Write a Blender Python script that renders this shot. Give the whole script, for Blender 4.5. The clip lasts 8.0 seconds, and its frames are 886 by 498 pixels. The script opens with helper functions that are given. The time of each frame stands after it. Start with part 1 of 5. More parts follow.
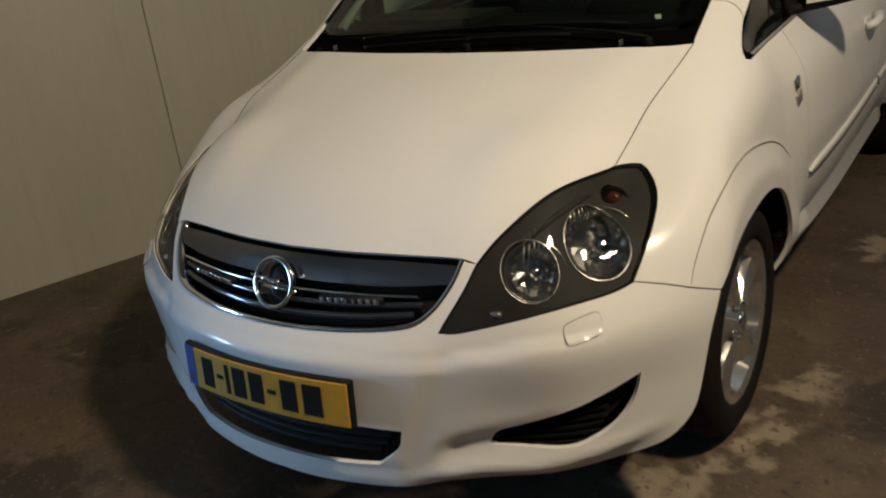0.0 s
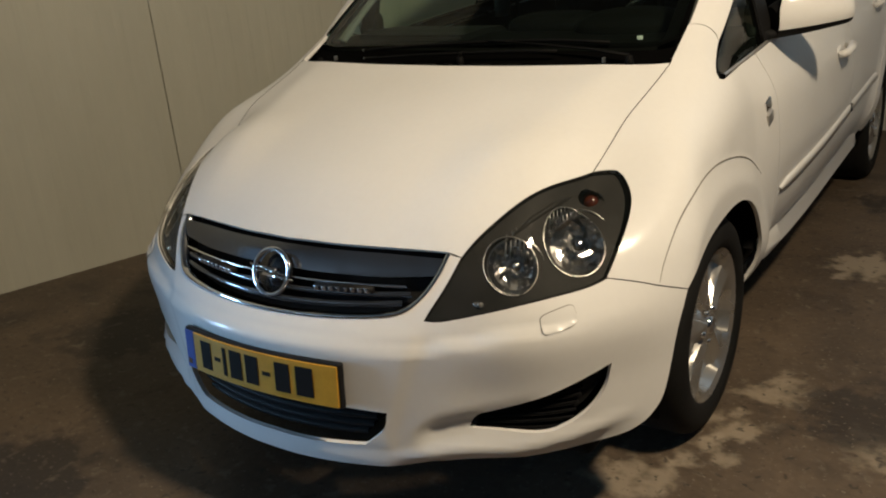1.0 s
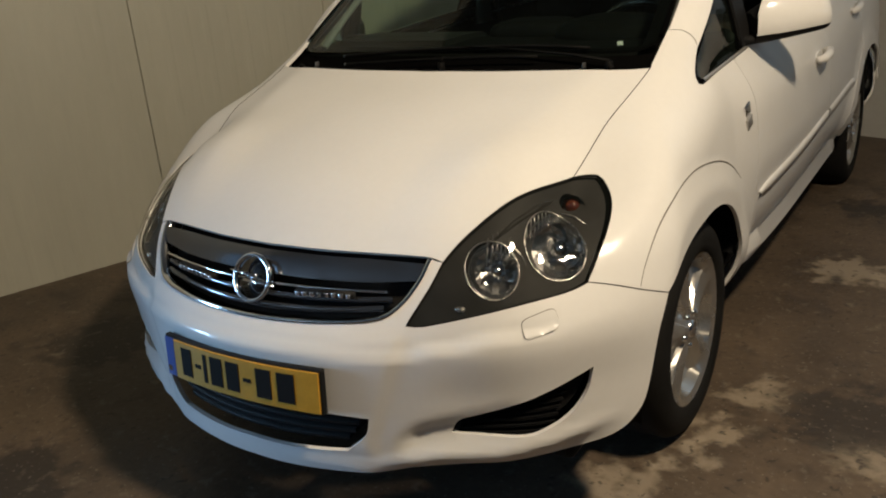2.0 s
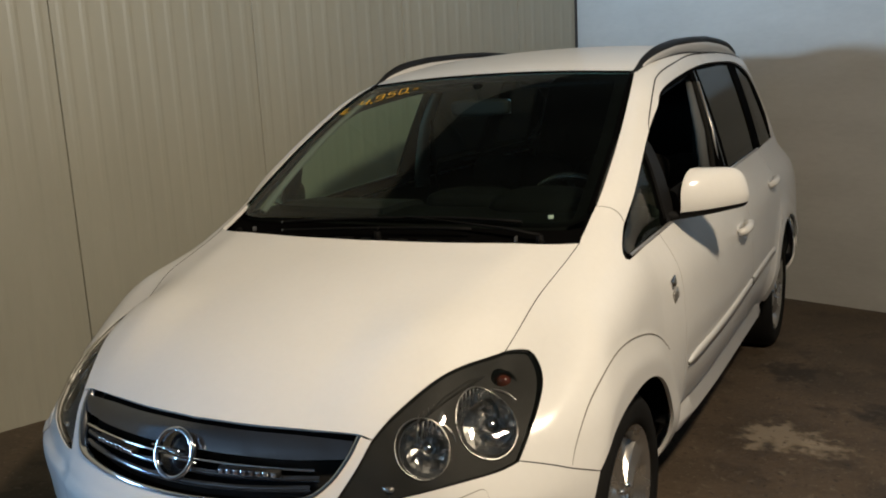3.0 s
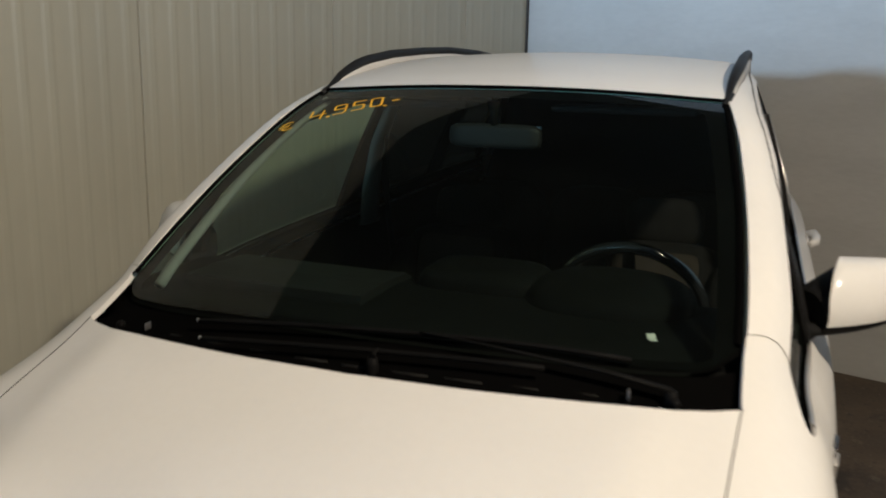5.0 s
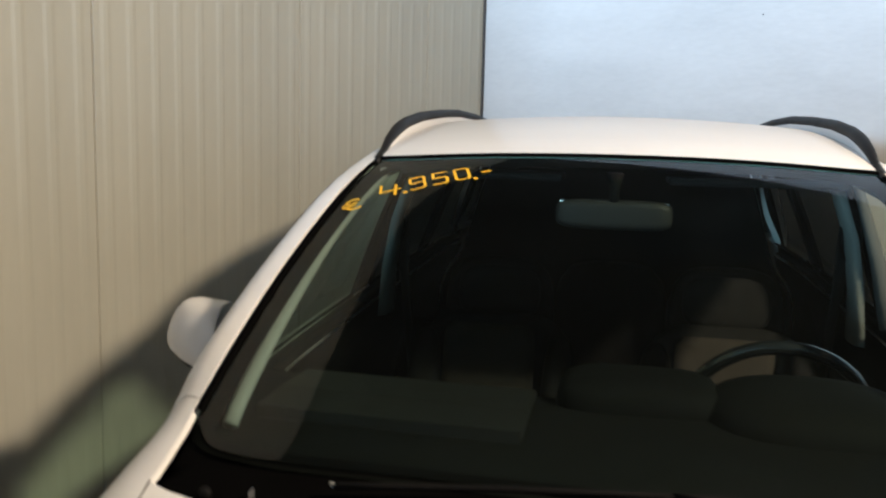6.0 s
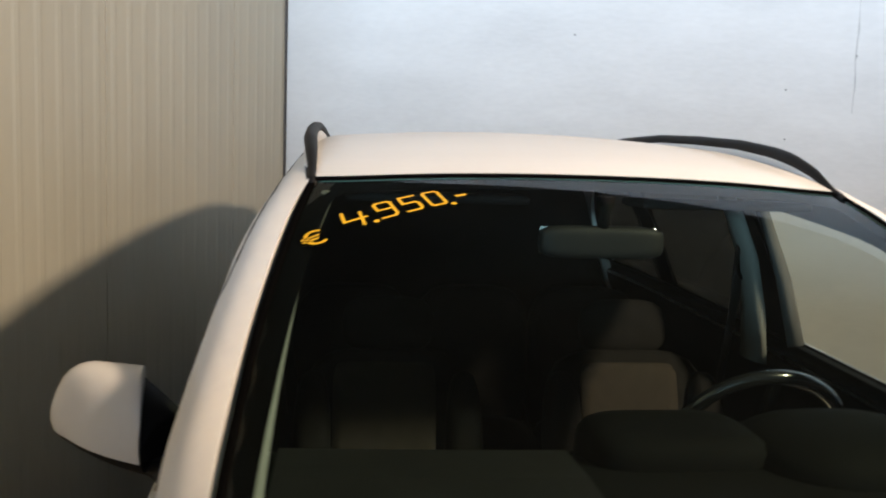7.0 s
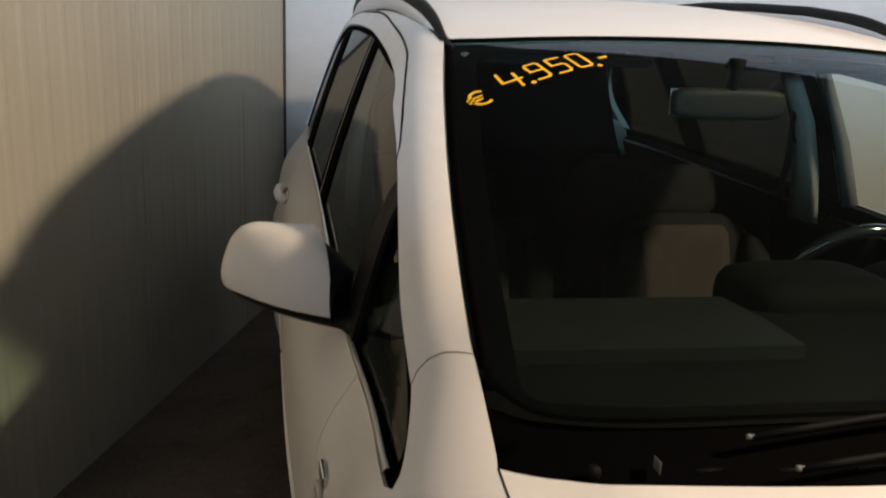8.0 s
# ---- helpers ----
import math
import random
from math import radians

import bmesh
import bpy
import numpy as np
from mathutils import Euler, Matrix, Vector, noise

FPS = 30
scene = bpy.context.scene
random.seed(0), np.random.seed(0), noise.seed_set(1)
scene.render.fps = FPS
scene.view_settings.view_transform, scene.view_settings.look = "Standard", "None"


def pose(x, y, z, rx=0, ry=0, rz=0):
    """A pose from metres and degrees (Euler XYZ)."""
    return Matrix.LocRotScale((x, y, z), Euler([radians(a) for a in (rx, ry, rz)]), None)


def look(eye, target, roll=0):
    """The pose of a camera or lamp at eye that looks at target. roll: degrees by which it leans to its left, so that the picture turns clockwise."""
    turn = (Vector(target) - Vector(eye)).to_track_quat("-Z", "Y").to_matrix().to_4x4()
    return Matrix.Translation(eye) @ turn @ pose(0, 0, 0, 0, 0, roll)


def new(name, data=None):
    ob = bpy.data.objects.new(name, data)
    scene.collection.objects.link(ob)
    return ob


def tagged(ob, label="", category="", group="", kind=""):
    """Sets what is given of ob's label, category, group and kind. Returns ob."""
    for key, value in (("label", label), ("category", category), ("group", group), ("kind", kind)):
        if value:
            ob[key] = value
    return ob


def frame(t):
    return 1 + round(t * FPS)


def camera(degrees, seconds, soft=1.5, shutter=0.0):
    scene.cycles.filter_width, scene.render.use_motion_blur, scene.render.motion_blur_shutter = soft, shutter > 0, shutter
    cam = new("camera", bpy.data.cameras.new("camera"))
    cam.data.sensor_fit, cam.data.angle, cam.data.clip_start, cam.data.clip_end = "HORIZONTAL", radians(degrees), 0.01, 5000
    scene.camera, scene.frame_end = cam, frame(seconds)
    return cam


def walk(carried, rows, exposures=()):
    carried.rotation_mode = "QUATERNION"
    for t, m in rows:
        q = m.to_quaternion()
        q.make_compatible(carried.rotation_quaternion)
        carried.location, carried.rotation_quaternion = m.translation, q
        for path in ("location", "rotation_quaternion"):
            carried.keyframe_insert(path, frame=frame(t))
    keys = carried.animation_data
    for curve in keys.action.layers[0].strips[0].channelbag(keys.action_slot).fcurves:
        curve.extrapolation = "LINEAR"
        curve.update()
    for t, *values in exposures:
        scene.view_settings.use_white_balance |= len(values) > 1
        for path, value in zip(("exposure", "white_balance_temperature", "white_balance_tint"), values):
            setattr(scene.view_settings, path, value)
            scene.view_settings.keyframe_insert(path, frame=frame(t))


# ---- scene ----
cam = camera(54.1, 8.0, soft=1.9, shutter=0.5)
walk(cam, [
    (0.0, pose(1.3854, -2.1207, 1.4374, 0, 0, 35.599) @ pose(0, 0, 0, 68.344, 0, 0) @ pose(0, 0, 0, 0, 0, -7.168)),
    (0.5, pose(1.4721, -2.2513, 1.4431, 0, 0, 34.986) @ pose(0, 0, 0, 68.988, 0, 0) @ pose(0, 0, 0, 0, 0, -7.512)),
    (1.0, pose(1.4762, -2.2432, 1.4302, 0, 0, 34.861) @ pose(0, 0, 0, 69.704, 0, 0) @ pose(0, 0, 0, 0, 0, -5.183)),
    (1.2, pose(1.4761, -2.2429, 1.4189, 0, 0, 34.419) @ pose(0, 0, 0, 69.460, 0, 0) @ pose(0, 0, 0, 0, 0, -4.647)),
    (2.3, pose(1.4880, -2.2394, 1.4312, 0, 0, 32.855) @ pose(0, 0, 0, 71.015, 0, 0) @ pose(0, 0, 0, 0, 0, -5.429)),
    (2.5, pose(1.4982, -2.2397, 1.4633, 0, 0, 31.483) @ pose(0, 0, 0, 75.142, 0, 0) @ pose(0, 0, 0, 0, 0, -4.463)),
    (2.7, pose(1.5060, -2.2291, 1.4873, 0, 0, 30.224) @ pose(0, 0, 0, 77.703, 0, 0) @ pose(0, 0, 0, 0, 0, -3.678)),
    (3.0, pose(1.4969, -2.2149, 1.4868, 0, 0, 29.010) @ pose(0, 0, 0, 79.425, 0, 0) @ pose(0, 0, 0, 0, 0, -3.092)),
    (3.5, pose(1.4449, -2.1864, 1.4926, 0, 0, 29.031) @ pose(0, 0, 0, 79.513, 0, 0) @ pose(0, 0, 0, 0, 0, -2.342)),
    (4.0, pose(1.2296, -1.9908, 1.5148, 0, 0, 27.056) @ pose(0, 0, 0, 78.520, 0, 0) @ pose(0, 0, 0, 0, 0, -1.246)),
    (4.2, pose(1.0971, -1.8864, 1.4983, 0, 0, 24.682) @ pose(0, 0, 0, 80.045, 0, 0) @ pose(0, 0, 0, 0, 0, -0.735)),
    (5.3, pose(0.4816, -1.2262, 1.5884, 0, 0, 18.240) @ pose(0, 0, 0, 77.860, 0, 0) @ pose(0, 0, 0, 0, 0, 1.408)),
    (5.5, pose(0.3446, -1.1926, 1.5858, 0, 0, 16.430) @ pose(0, 0, 0, 78.501, 0, 0) @ pose(0, 0, 0, 0, 0, 1.347)),
    (6.0, pose(0.0035, -1.0675, 1.5606, 0, 0, 11.191) @ pose(0, 0, 0, 82.577, 0, 0) @ pose(0, 0, 0, 0, 0, 1.426)),
    (6.5, pose(-0.2681, -0.8777, 1.5900, 0, 0, 5.619) @ pose(0, 0, 0, 83.670, 0, 0) @ pose(0, 0, 0, 0, 0, -2.027)),
    (7.0, pose(-0.5098, -0.7991, 1.5547, 0, 0, -6.882) @ pose(0, 0, 0, 83.998, 0, 0) @ pose(0, 0, 0, 0, 0, 1.880)),
    (7.5, pose(-0.8047, -0.7943, 1.5394, 0, 0, -10.377) @ pose(0, 0, 0, 79.234, 0, 0) @ pose(0, 0, 0, 0, 0, -0.339)),
    (8.0, pose(-0.9229, -0.8007, 1.5193, 0, 0, -11.658) @ pose(0, 0, 0, 76.033, 0, 0) @ pose(0, 0, 0, 0, 0, 2.170)),
], exposures=[(0.0, -0.25, 5700, 3), (0.5, 0.0, 5700, 3), (1.0, 0.05, 5700, 3), (2.5, 0.08, 5600, 4), (3.5, 0.05, 5450, 4), (4.2, 0.10, 5450, 5), (5.5, 0.50, 5220, 7), (6.0, 1.04, 5500, 9), (6.5, 1.04, 5550, 9), (7.0, 1.03, 5950, 12), (7.5, 1.10, 6250, 13), (8.0, 0.89, 5850, 13)])

# ---- light ----
U, V = Vector((0.3247, 0.9458, 0)), Vector((0.9458, -0.3247, 0))
CORNER = Vector((-0.834, 4.264, 0))
ROOM = Matrix(((V.x, U.x, 0, CORNER.x), (V.y, U.y, 0, CORNER.y), (0, 0, 1, 0), (0, 0, 0, 1)))
WIDE, DEEP, HIGH, BAY, SIDE_AISLE = 9.0, 18.0, 3.9, 6.45, 5.0


def room(v, u, z):
    """A place in the garage: v metres out from the panel wall, u metres out from the rear wall."""
    return ROOM @ Vector((v, -u, z))


world = bpy.data.worlds.new("world")
scene.world = world
world.use_nodes = True
sky = world.node_tree.nodes.new("ShaderNodeTexSky")
sky.sky_type, sky.sun_disc = "NISHITA", False
sky.sun_elevation, sky.sun_rotation = radians(35), radians(200)
world.node_tree.links.new(sky.outputs[0], world.node_tree.nodes["Background"].inputs[0])
world.node_tree.nodes["Background"].inputs[1].default_value = 0.06


def area_lamp(name, eye, target, wide, high, watts, colour):
    data = bpy.data.lights.new(name, "AREA")
    data.shape, data.size, data.size_y, data.energy, data.color = "RECTANGLE", wide, high, watts, colour
    ob = new(name, data)
    ob.matrix_world = look(eye, target)
    return ob


LAMP = Vector((2.32, -1.0, 3.5))
area_lamp("ceiling_light_glow", LAMP, (-1.5, -0.6, 0.4), 0.36, 0.36, 232, (1.0, 0.725, 0.455))
area_lamp("doorway_daylight", room(0.8, DEEP - 0.05, 1.9), room(0.8, 0, 1.9), 3.0, 1.6, 2150, (0.68, 0.84, 1.0))
# added blue fill for the car's front corner, from an unseen side opening
area_lamp("side_blue_fill", room(-SIDE_AISLE + 0.05, 12.9, 1.25), room(1.7, 4.6, 0.8), 1.9, 2.2, 760, (0.46, 0.70, 1.0))


# ---- materials ----
def material(name, colour, rough=0.5, metal=0.0, vary=0.1, scale=8.0, bump=0.0, fine=120.0, coat=0.0, spec=0.5, stretch=(1, 1, 1)):
    """A surface with a slow and a fine variation in tone and roughness, and a fine relief."""
    m = bpy.data.materials.new(name)
    m.use_nodes = True
    n, ln = m.node_tree.nodes, m.node_tree.links
    b = n["Principled BSDF"]
    b.inputs["Roughness"].default_value, b.inputs["Metallic"].default_value = rough, metal
    b.inputs["Coat Weight"].default_value, b.inputs["Coat Roughness"].default_value = coat, 0.16
    b.inputs["Specular IOR Level"].default_value = spec
    co, mp = n.new("ShaderNodeTexCoord"), n.new("ShaderNodeMapping")
    mp.inputs["Scale"].default_value = stretch
    ln.new(co.outputs["Object"], mp.inputs["Vector"])
    big, small = n.new("ShaderNodeTexNoise"), n.new("ShaderNodeTexNoise")
    big.inputs["Scale"].default_value, big.inputs["Detail"].default_value = scale, 5
    small.inputs["Scale"].default_value, small.inputs["Detail"].default_value = fine, 3
    ln.new(mp.outputs[0], big.inputs["Vector"]), ln.new(mp.outputs[0], small.inputs["Vector"])
    add = n.new("ShaderNodeMath")
    add.operation = "MULTIPLY_ADD"
    add.inputs[1].default_value = 0.35
    ln.new(small.outputs["Fac"], add.inputs[0]), ln.new(big.outputs["Fac"], add.inputs[2])
    ramp = n.new("ShaderNodeMapRange")
    ramp.inputs["From Min"].default_value, ramp.inputs["From Max"].default_value = 0.35, 1.0
    ramp.inputs["To Min"].default_value, ramp.inputs["To Max"].default_value = 1 - vary, 1 + vary
    ln.new(add.outputs[0], ramp.inputs["Value"])
    mul = n.new("ShaderNodeMix")
    mul.data_type, mul.blend_type = "RGBA", "MULTIPLY"
    mul.inputs["Factor"].default_value = 1
    mul.inputs["A"].default_value = (*colour, 1)
    ln.new(ramp.outputs[0], mul.inputs["B"])
    ln.new(mul.outputs["Result"], b.inputs["Base Color"])
    ro = n.new("ShaderNodeMapRange")
    ro.inputs["To Min"].default_value, ro.inputs["To Max"].default_value = max(rough - 0.08, 0.02), min(rough + 0.12, 1)
    ln.new(big.outputs["Fac"], ro.inputs["Value"]), ln.new(ro.outputs[0], b.inputs["Roughness"])
    if bump:
        bu = n.new("ShaderNodeBump")
        bu.inputs["Strength"].default_value, bu.inputs["Distance"].default_value = bump, 0.004
        ln.new(add.outputs[0], bu.inputs["Height"]), ln.new(bu.outputs[0], b.inputs["Normal"])
    return m


def glass(name, tint, gloss=1.0, dust_haze=0.03):
    """A thin pane: tinted see-through with a mirror-like gloss and a little dust, whose film also paints in haze."""
    m = bpy.data.materials.new(name)
    m.use_nodes = True
    n, ln = m.node_tree.nodes, m.node_tree.links
    n.remove(n["Principled BSDF"])
    clear, shine, film, mix, haze = (n.new("ShaderNodeBsdf" + k) if k[0] != "M" else n.new("ShaderNodeMixShader") for k in ("Transparent", "Glossy", "Diffuse", "Mix", "Mixed"))
    clear.inputs[0].default_value = (*tint, 1)
    shine.inputs["Roughness"].default_value = 0.02
    film.inputs[0].default_value = (0.40, 0.50, 0.45, 1)
    edge_on, rise, gain = n.new("ShaderNodeLayerWeight"), n.new("ShaderNodeMath"), n.new("ShaderNodeMath")
    edge_on.inputs[0].default_value = 0.5
    rise.operation, rise.inputs[1].default_value = "POWER", 5
    gain.operation, gain.inputs[1].default_value, gain.inputs[2].default_value = "MULTIPLY_ADD", 0.955 * gloss, 0.045 * gloss
    ln.new(edge_on.outputs["Facing"], rise.inputs[0]), ln.new(rise.outputs[0], gain.inputs[0]), ln.new(gain.outputs[0], mix.inputs[0])
    ln.new(clear.outputs[0], mix.inputs[1]), ln.new(shine.outputs[0], mix.inputs[2])
    no = n.new("ShaderNodeTexNoise")
    no.inputs["Scale"].default_value, no.inputs["Detail"].default_value = 5, 6
    am = n.new("ShaderNodeMath")
    am.operation = "MULTIPLY"
    am.inputs[1].default_value = dust_haze
    ln.new(no.outputs[0], am.inputs[0]), ln.new(am.outputs[0], haze.inputs[0])
    ln.new(mix.outputs[0], haze.inputs[1]), ln.new(film.outputs[0], haze.inputs[2])
    ln.new(haze.outputs[0], n["Material Output"].inputs[0])
    return m


PAINT = material("white_car_paint", (0.74, 0.735, 0.72), 0.55, vary=0.04, scale=3, fine=60, coat=0.55, spec=0.2)
BLACK = material("black_plastic", (0.011, 0.011, 0.0115), 0.55, vary=0.25, spec=0.15, bump=0.15, fine=400)
GLOSSBLACK = material("gloss_black", (0.012, 0.013, 0.015), 0.12, vary=0.2, coat=0.6)
RUBBER = material("tyre_rubber", (0.010, 0.0098, 0.0095), 0.8, spec=0.15, vary=0.3, bump=0.3, fine=200)
CHROME = material("chrome", (0.75, 0.76, 0.78), 0.08, 1.0, vary=0.05)
SILVER = material("silver_wheel_paint", (0.50, 0.49, 0.47), 0.26, 0.85, vary=0.04, scale=6, coat=0.3)
DARKCHROME = material("smoked_chrome", (0.16, 0.165, 0.18), 0.12, 0.9, vary=0.08)
LAMPBLACK = material("headlamp_bezel", (0.020, 0.0195, 0.018), 0.58, 0.0, vary=0.3, scale=20, spec=0.16)
LAMPRIM = material("lamp_rim", (0.34, 0.34, 0.33), 0.26, 0.95, vary=0.1)
REFLECTOR = material("lamp_reflector", (0.62, 0.62, 0.61), 0.20, 1.0, vary=0.05)
AMBER = material("amber_bulb", (0.055, 0.013, 0.006), 0.16, vary=0.1)
PLATEYELLOW = material("plate_yellow", (0.54, 0.29, 0.02), 0.4, vary=0.12, scale=30, bump=0.05)
PLATEBLUE = material("plate_blue", (0.015, 0.05, 0.32), 0.4, vary=0.1)
INK = material("plate_ink", (0.012, 0.011, 0.010), 0.7, vary=0.1, spec=0.08)
GLASS = glass("windscreen_glass", (0.75, 0.87, 0.81), 0.8, 0.005)
SIDEGLASS = glass("green_side_glass", (0.55, 0.67, 0.58), 0.9, 0.01)
# the pale film here also stands in for a grey reflection
TINTED = glass("tinted_glass", (0.042, 0.043, 0.045), 0.65, 0.03)
PRIVACY = glass("privacy_glass", (0.012, 0.012, 0.012), 1.2, 0.01)
CLEAR = glass("lamp_lens", (0.90, 0.90, 0.89), 1.0, 0.012)
YELLOW = material("yellow_price_sticker", (0.80, 0.46, 0.01), 0.5, vary=0.05)
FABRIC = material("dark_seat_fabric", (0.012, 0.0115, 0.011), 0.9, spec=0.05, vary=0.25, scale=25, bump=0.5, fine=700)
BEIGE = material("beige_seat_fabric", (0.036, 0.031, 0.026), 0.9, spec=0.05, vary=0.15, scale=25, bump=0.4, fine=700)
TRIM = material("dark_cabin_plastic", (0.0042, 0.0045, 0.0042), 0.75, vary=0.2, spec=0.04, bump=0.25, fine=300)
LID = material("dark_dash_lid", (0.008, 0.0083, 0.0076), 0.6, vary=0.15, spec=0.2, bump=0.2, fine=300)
LINER = material("grey_headliner", (0.085, 0.088, 0.09), 0.9, vary=0.1, bump=0.3, fine=500)
MIRROR = material("mirror_glass", (0.85, 0.87, 0.88), 0.02, 1.0, vary=0.02)
CREASE = material("shaded_panel_joint", (0.20, 0.19, 0.17), 0.8, vary=0.1, spec=0.1)
STEEL = material("galvanised_steel", (0.35, 0.35, 0.35), 0.4, 0.9, vary=0.2)

COWL = material("matt_black_plastic", (0.002, 0.002, 0.002), 0.85, vary=0.2, spec=0.01)
SATIN = material("satin_metal_strip", (0.55, 0.54, 0.52), 0.35, 0.8, vary=0.06)
PILLARTRIM = material("pale_pillar_trim", (0.18, 0.19, 0.182), 0.8, vary=0.08, bump=0.2, fine=400)
MIRRORBACK = material("grey_mirror_housing", (0.010, 0.0105, 0.0105), 0.6, vary=0.1, spec=0.2)
WIPER = material("wiper_black", (0.005, 0.005, 0.005), 0.6, vary=0.2, spec=0.07)


from mathutils import geometry

# ---- tools ----
def mesh_object(name, bm, mat, smooth=True):
    me = bpy.data.meshes.new(name)
    bm.normal_update()
    bm.to_mesh(me)
    bm.free()
    me.materials.append(mat)
    if smooth:
        me.shade_smooth()
    return new(name, me)


def part(name, bm, mat, parent, label="", smooth=True):
    ob = mesh_object(name, bm, mat, smooth)
    ob.parent = parent
    return tagged(ob, label) if label else ob


def thing(name, label, category, at=(0, 0, 0), group="", kind=""):
    ob = new(name)
    ob.location = at
    ob.empty_display_size = 0.1
    return tagged(ob, label, category, group, kind)


def box(bm, lo, hi, bevel=0.0, segments=2, m=None):
    made = bmesh.ops.create_cube(bm, size=1)["verts"]
    for v in made:
        v.co = Vector([lo[k] + (v.co[k] + 0.5) * (hi[k] - lo[k]) for k in range(3)])
    if bevel:
        edges = list({e for v in made for e in v.link_edges})
        made = list({v for f in bmesh.ops.bevel(bm, geom=edges, offset=bevel, segments=segments, affect="EDGES", profile=0.5)["faces"] for v in f.verts} | {v for v in made if v.is_valid})
    if m is not None:
        for v in made:
            v.co = m @ v.co
    return bm


def boxes(*args, **kw):
    return box(bmesh.new(), *args, **kw)


def tube(points, radius, sides=10, closed=False, squash=1.0):
    """A round rod along points; radius may be a list."""
    bm, rings, count = bmesh.new(), [], len(points)
    pts = [Vector(p) for p in points]
    for i, p in enumerate(pts):
        ahead = (pts[(i + 1) % count] if closed else pts[min(i + 1, count - 1)]) - (pts[i - 1] if closed else pts[max(i - 1, 0)])
        q = ahead.to_track_quat("Z", "Y")
        r = radius[i] if isinstance(radius, (list, tuple)) else radius
        rings.append([bm.verts.new(p + q @ Vector((r * math.cos(a), squash * r * math.sin(a), 0))) for a in (2 * math.pi * k / sides for k in range(sides))])
    for i in range(count if closed else count - 1):
        a, b = rings[i], rings[(i + 1) % count]
        for k in range(sides):
            bm.faces.new((a[k], a[(k + 1) % sides], b[(k + 1) % sides], b[k]))
    if not closed:
        bm.faces.new(rings[0][::-1]), bm.faces.new(rings[-1])
    return bm


def lathe(profile, sides=48, axis="X"):
    """A turned body: profile of (radius, along)."""
    bm, rings = bmesh.new(), []
    for r, a in profile:
        ring = []
        for k in range(sides):
            c, s = math.cos(2 * math.pi * k / sides), math.sin(2 * math.pi * k / sides)
            ring.append(bm.verts.new((a, r * c, r * s) if axis == "X" else (r * c, r * s, a) if axis == "Z" else (r * c, a, r * s)))
        rings.append(ring)
    for p, q in zip(rings, rings[1:]):
        for k in range(sides):
            bm.faces.new((p[k], p[(k + 1) % sides], q[(k + 1) % sides], q[k]))
    bmesh.ops.recalc_face_normals(bm, faces=bm.faces)
    return bm


def pillow(centre, radii, square=4.0, rings=20, sides=32, m=None):
    """A rounded block (superellipsoid)."""
    bm = bmesh.new()
    bmesh.ops.create_uvsphere(bm, u_segments=sides, v_segments=rings, radius=1)
    for v in bm.verts:
        d = v.co
        k = sum(abs(c) ** square for c in d) ** (-1 / square)
        p = Vector([centre[i] + radii[i] * d[i] * k for i in range(3)])
        v.co = m @ p if m is not None else p
    return bm


def mirrored(bm):
    for v in bm.verts:
        v.co.x = -v.co.x
    bmesh.ops.reverse_faces(bm, faces=bm.faces)
    return bm


def spline(points, every=0.02):
    """A smooth run through points, resampled evenly."""
    p = np.array(points, float)
    if len(p) > 2:
        e = np.vstack([2 * p[0] - p[1], p, 2 * p[-1] - p[-2]])
        t = np.linspace(0, 1, 24, endpoint=False)[:, None]
        run = [0.5 * (2 * e[i] + (e[i + 1] - e[i - 1]) * t + (2 * e[i - 1] - 5 * e[i] + 4 * e[i + 1] - e[i + 2]) * t**2 + (3 * e[i] - e[i - 1] - 3 * e[i + 1] + e[i + 2]) * t**3) for i in range(1, len(e) - 2)]
        p = np.vstack(run + [p[-1:]])
    d = np.r_[0, np.cumsum(np.linalg.norm(np.diff(p, axis=0), axis=1))]
    n = max(int(round(d[-1] / every)), 1)
    return np.stack([np.interp(np.linspace(0, d[-1], n + 1), d, p[:, k]) for k in range(p.shape[1])], 1)


def loop(*runs, every=0.02):
    """A closed outline out of smooth runs that meet in corners."""
    return np.vstack([spline(r, every)[:-1] for r in runs])


# ---- shape of the car's skin ----
def smax(a, b, r):
    h = np.clip(0.5 + 0.5 * (a - b) / r, 0, 1)
    return b + (a - b) * h + r * h * (1 - h)


def smin(a, b, r):
    return -smax(-a, -b, r)


def step(a, b, v):
    t = np.clip((v - a) / (b - a), 0, 1)
    return t * t * (3 - 2 * t)


def hood_height(x, y):
    """Height of the bonnet over the ground, crowned, with a raised middle."""
    k = np.clip((0.107 - y) / 0.843, 0, 1.3)
    z = 1.05 + 0.19 * (y - 0.1) - 0.12 * (y - 0.1) ** 2 - (0.015 + 0.25 * k * k) * x * x
    z = z - 0.035 * step(0.48, 0.78, x) * step(-0.75, -0.4, y) * step(0.22, -0.1, y)
    z = z + 0.028 * step(0.26, 0.47, x) * step(0.64, 0.52, x) * step(-0.82, -0.70, y) * step(-0.26, -0.5, y)
    z = z - 0.042 * step(0.55, 0.66, x) * step(-0.75, -0.6, y) * step(-0.18, -0.4, y)
    edge = 0.40 + 0.22 * (y + 0.8)
    z = z + 0.009 * step(edge + 0.05, edge - 0.05, x) * step(-0.85, -0.6, y)
    belt = 1.0 + 0.02 * y
    return np.where(y > 0.15, belt + (z - belt) * step(0.45, 0.15, y), z)


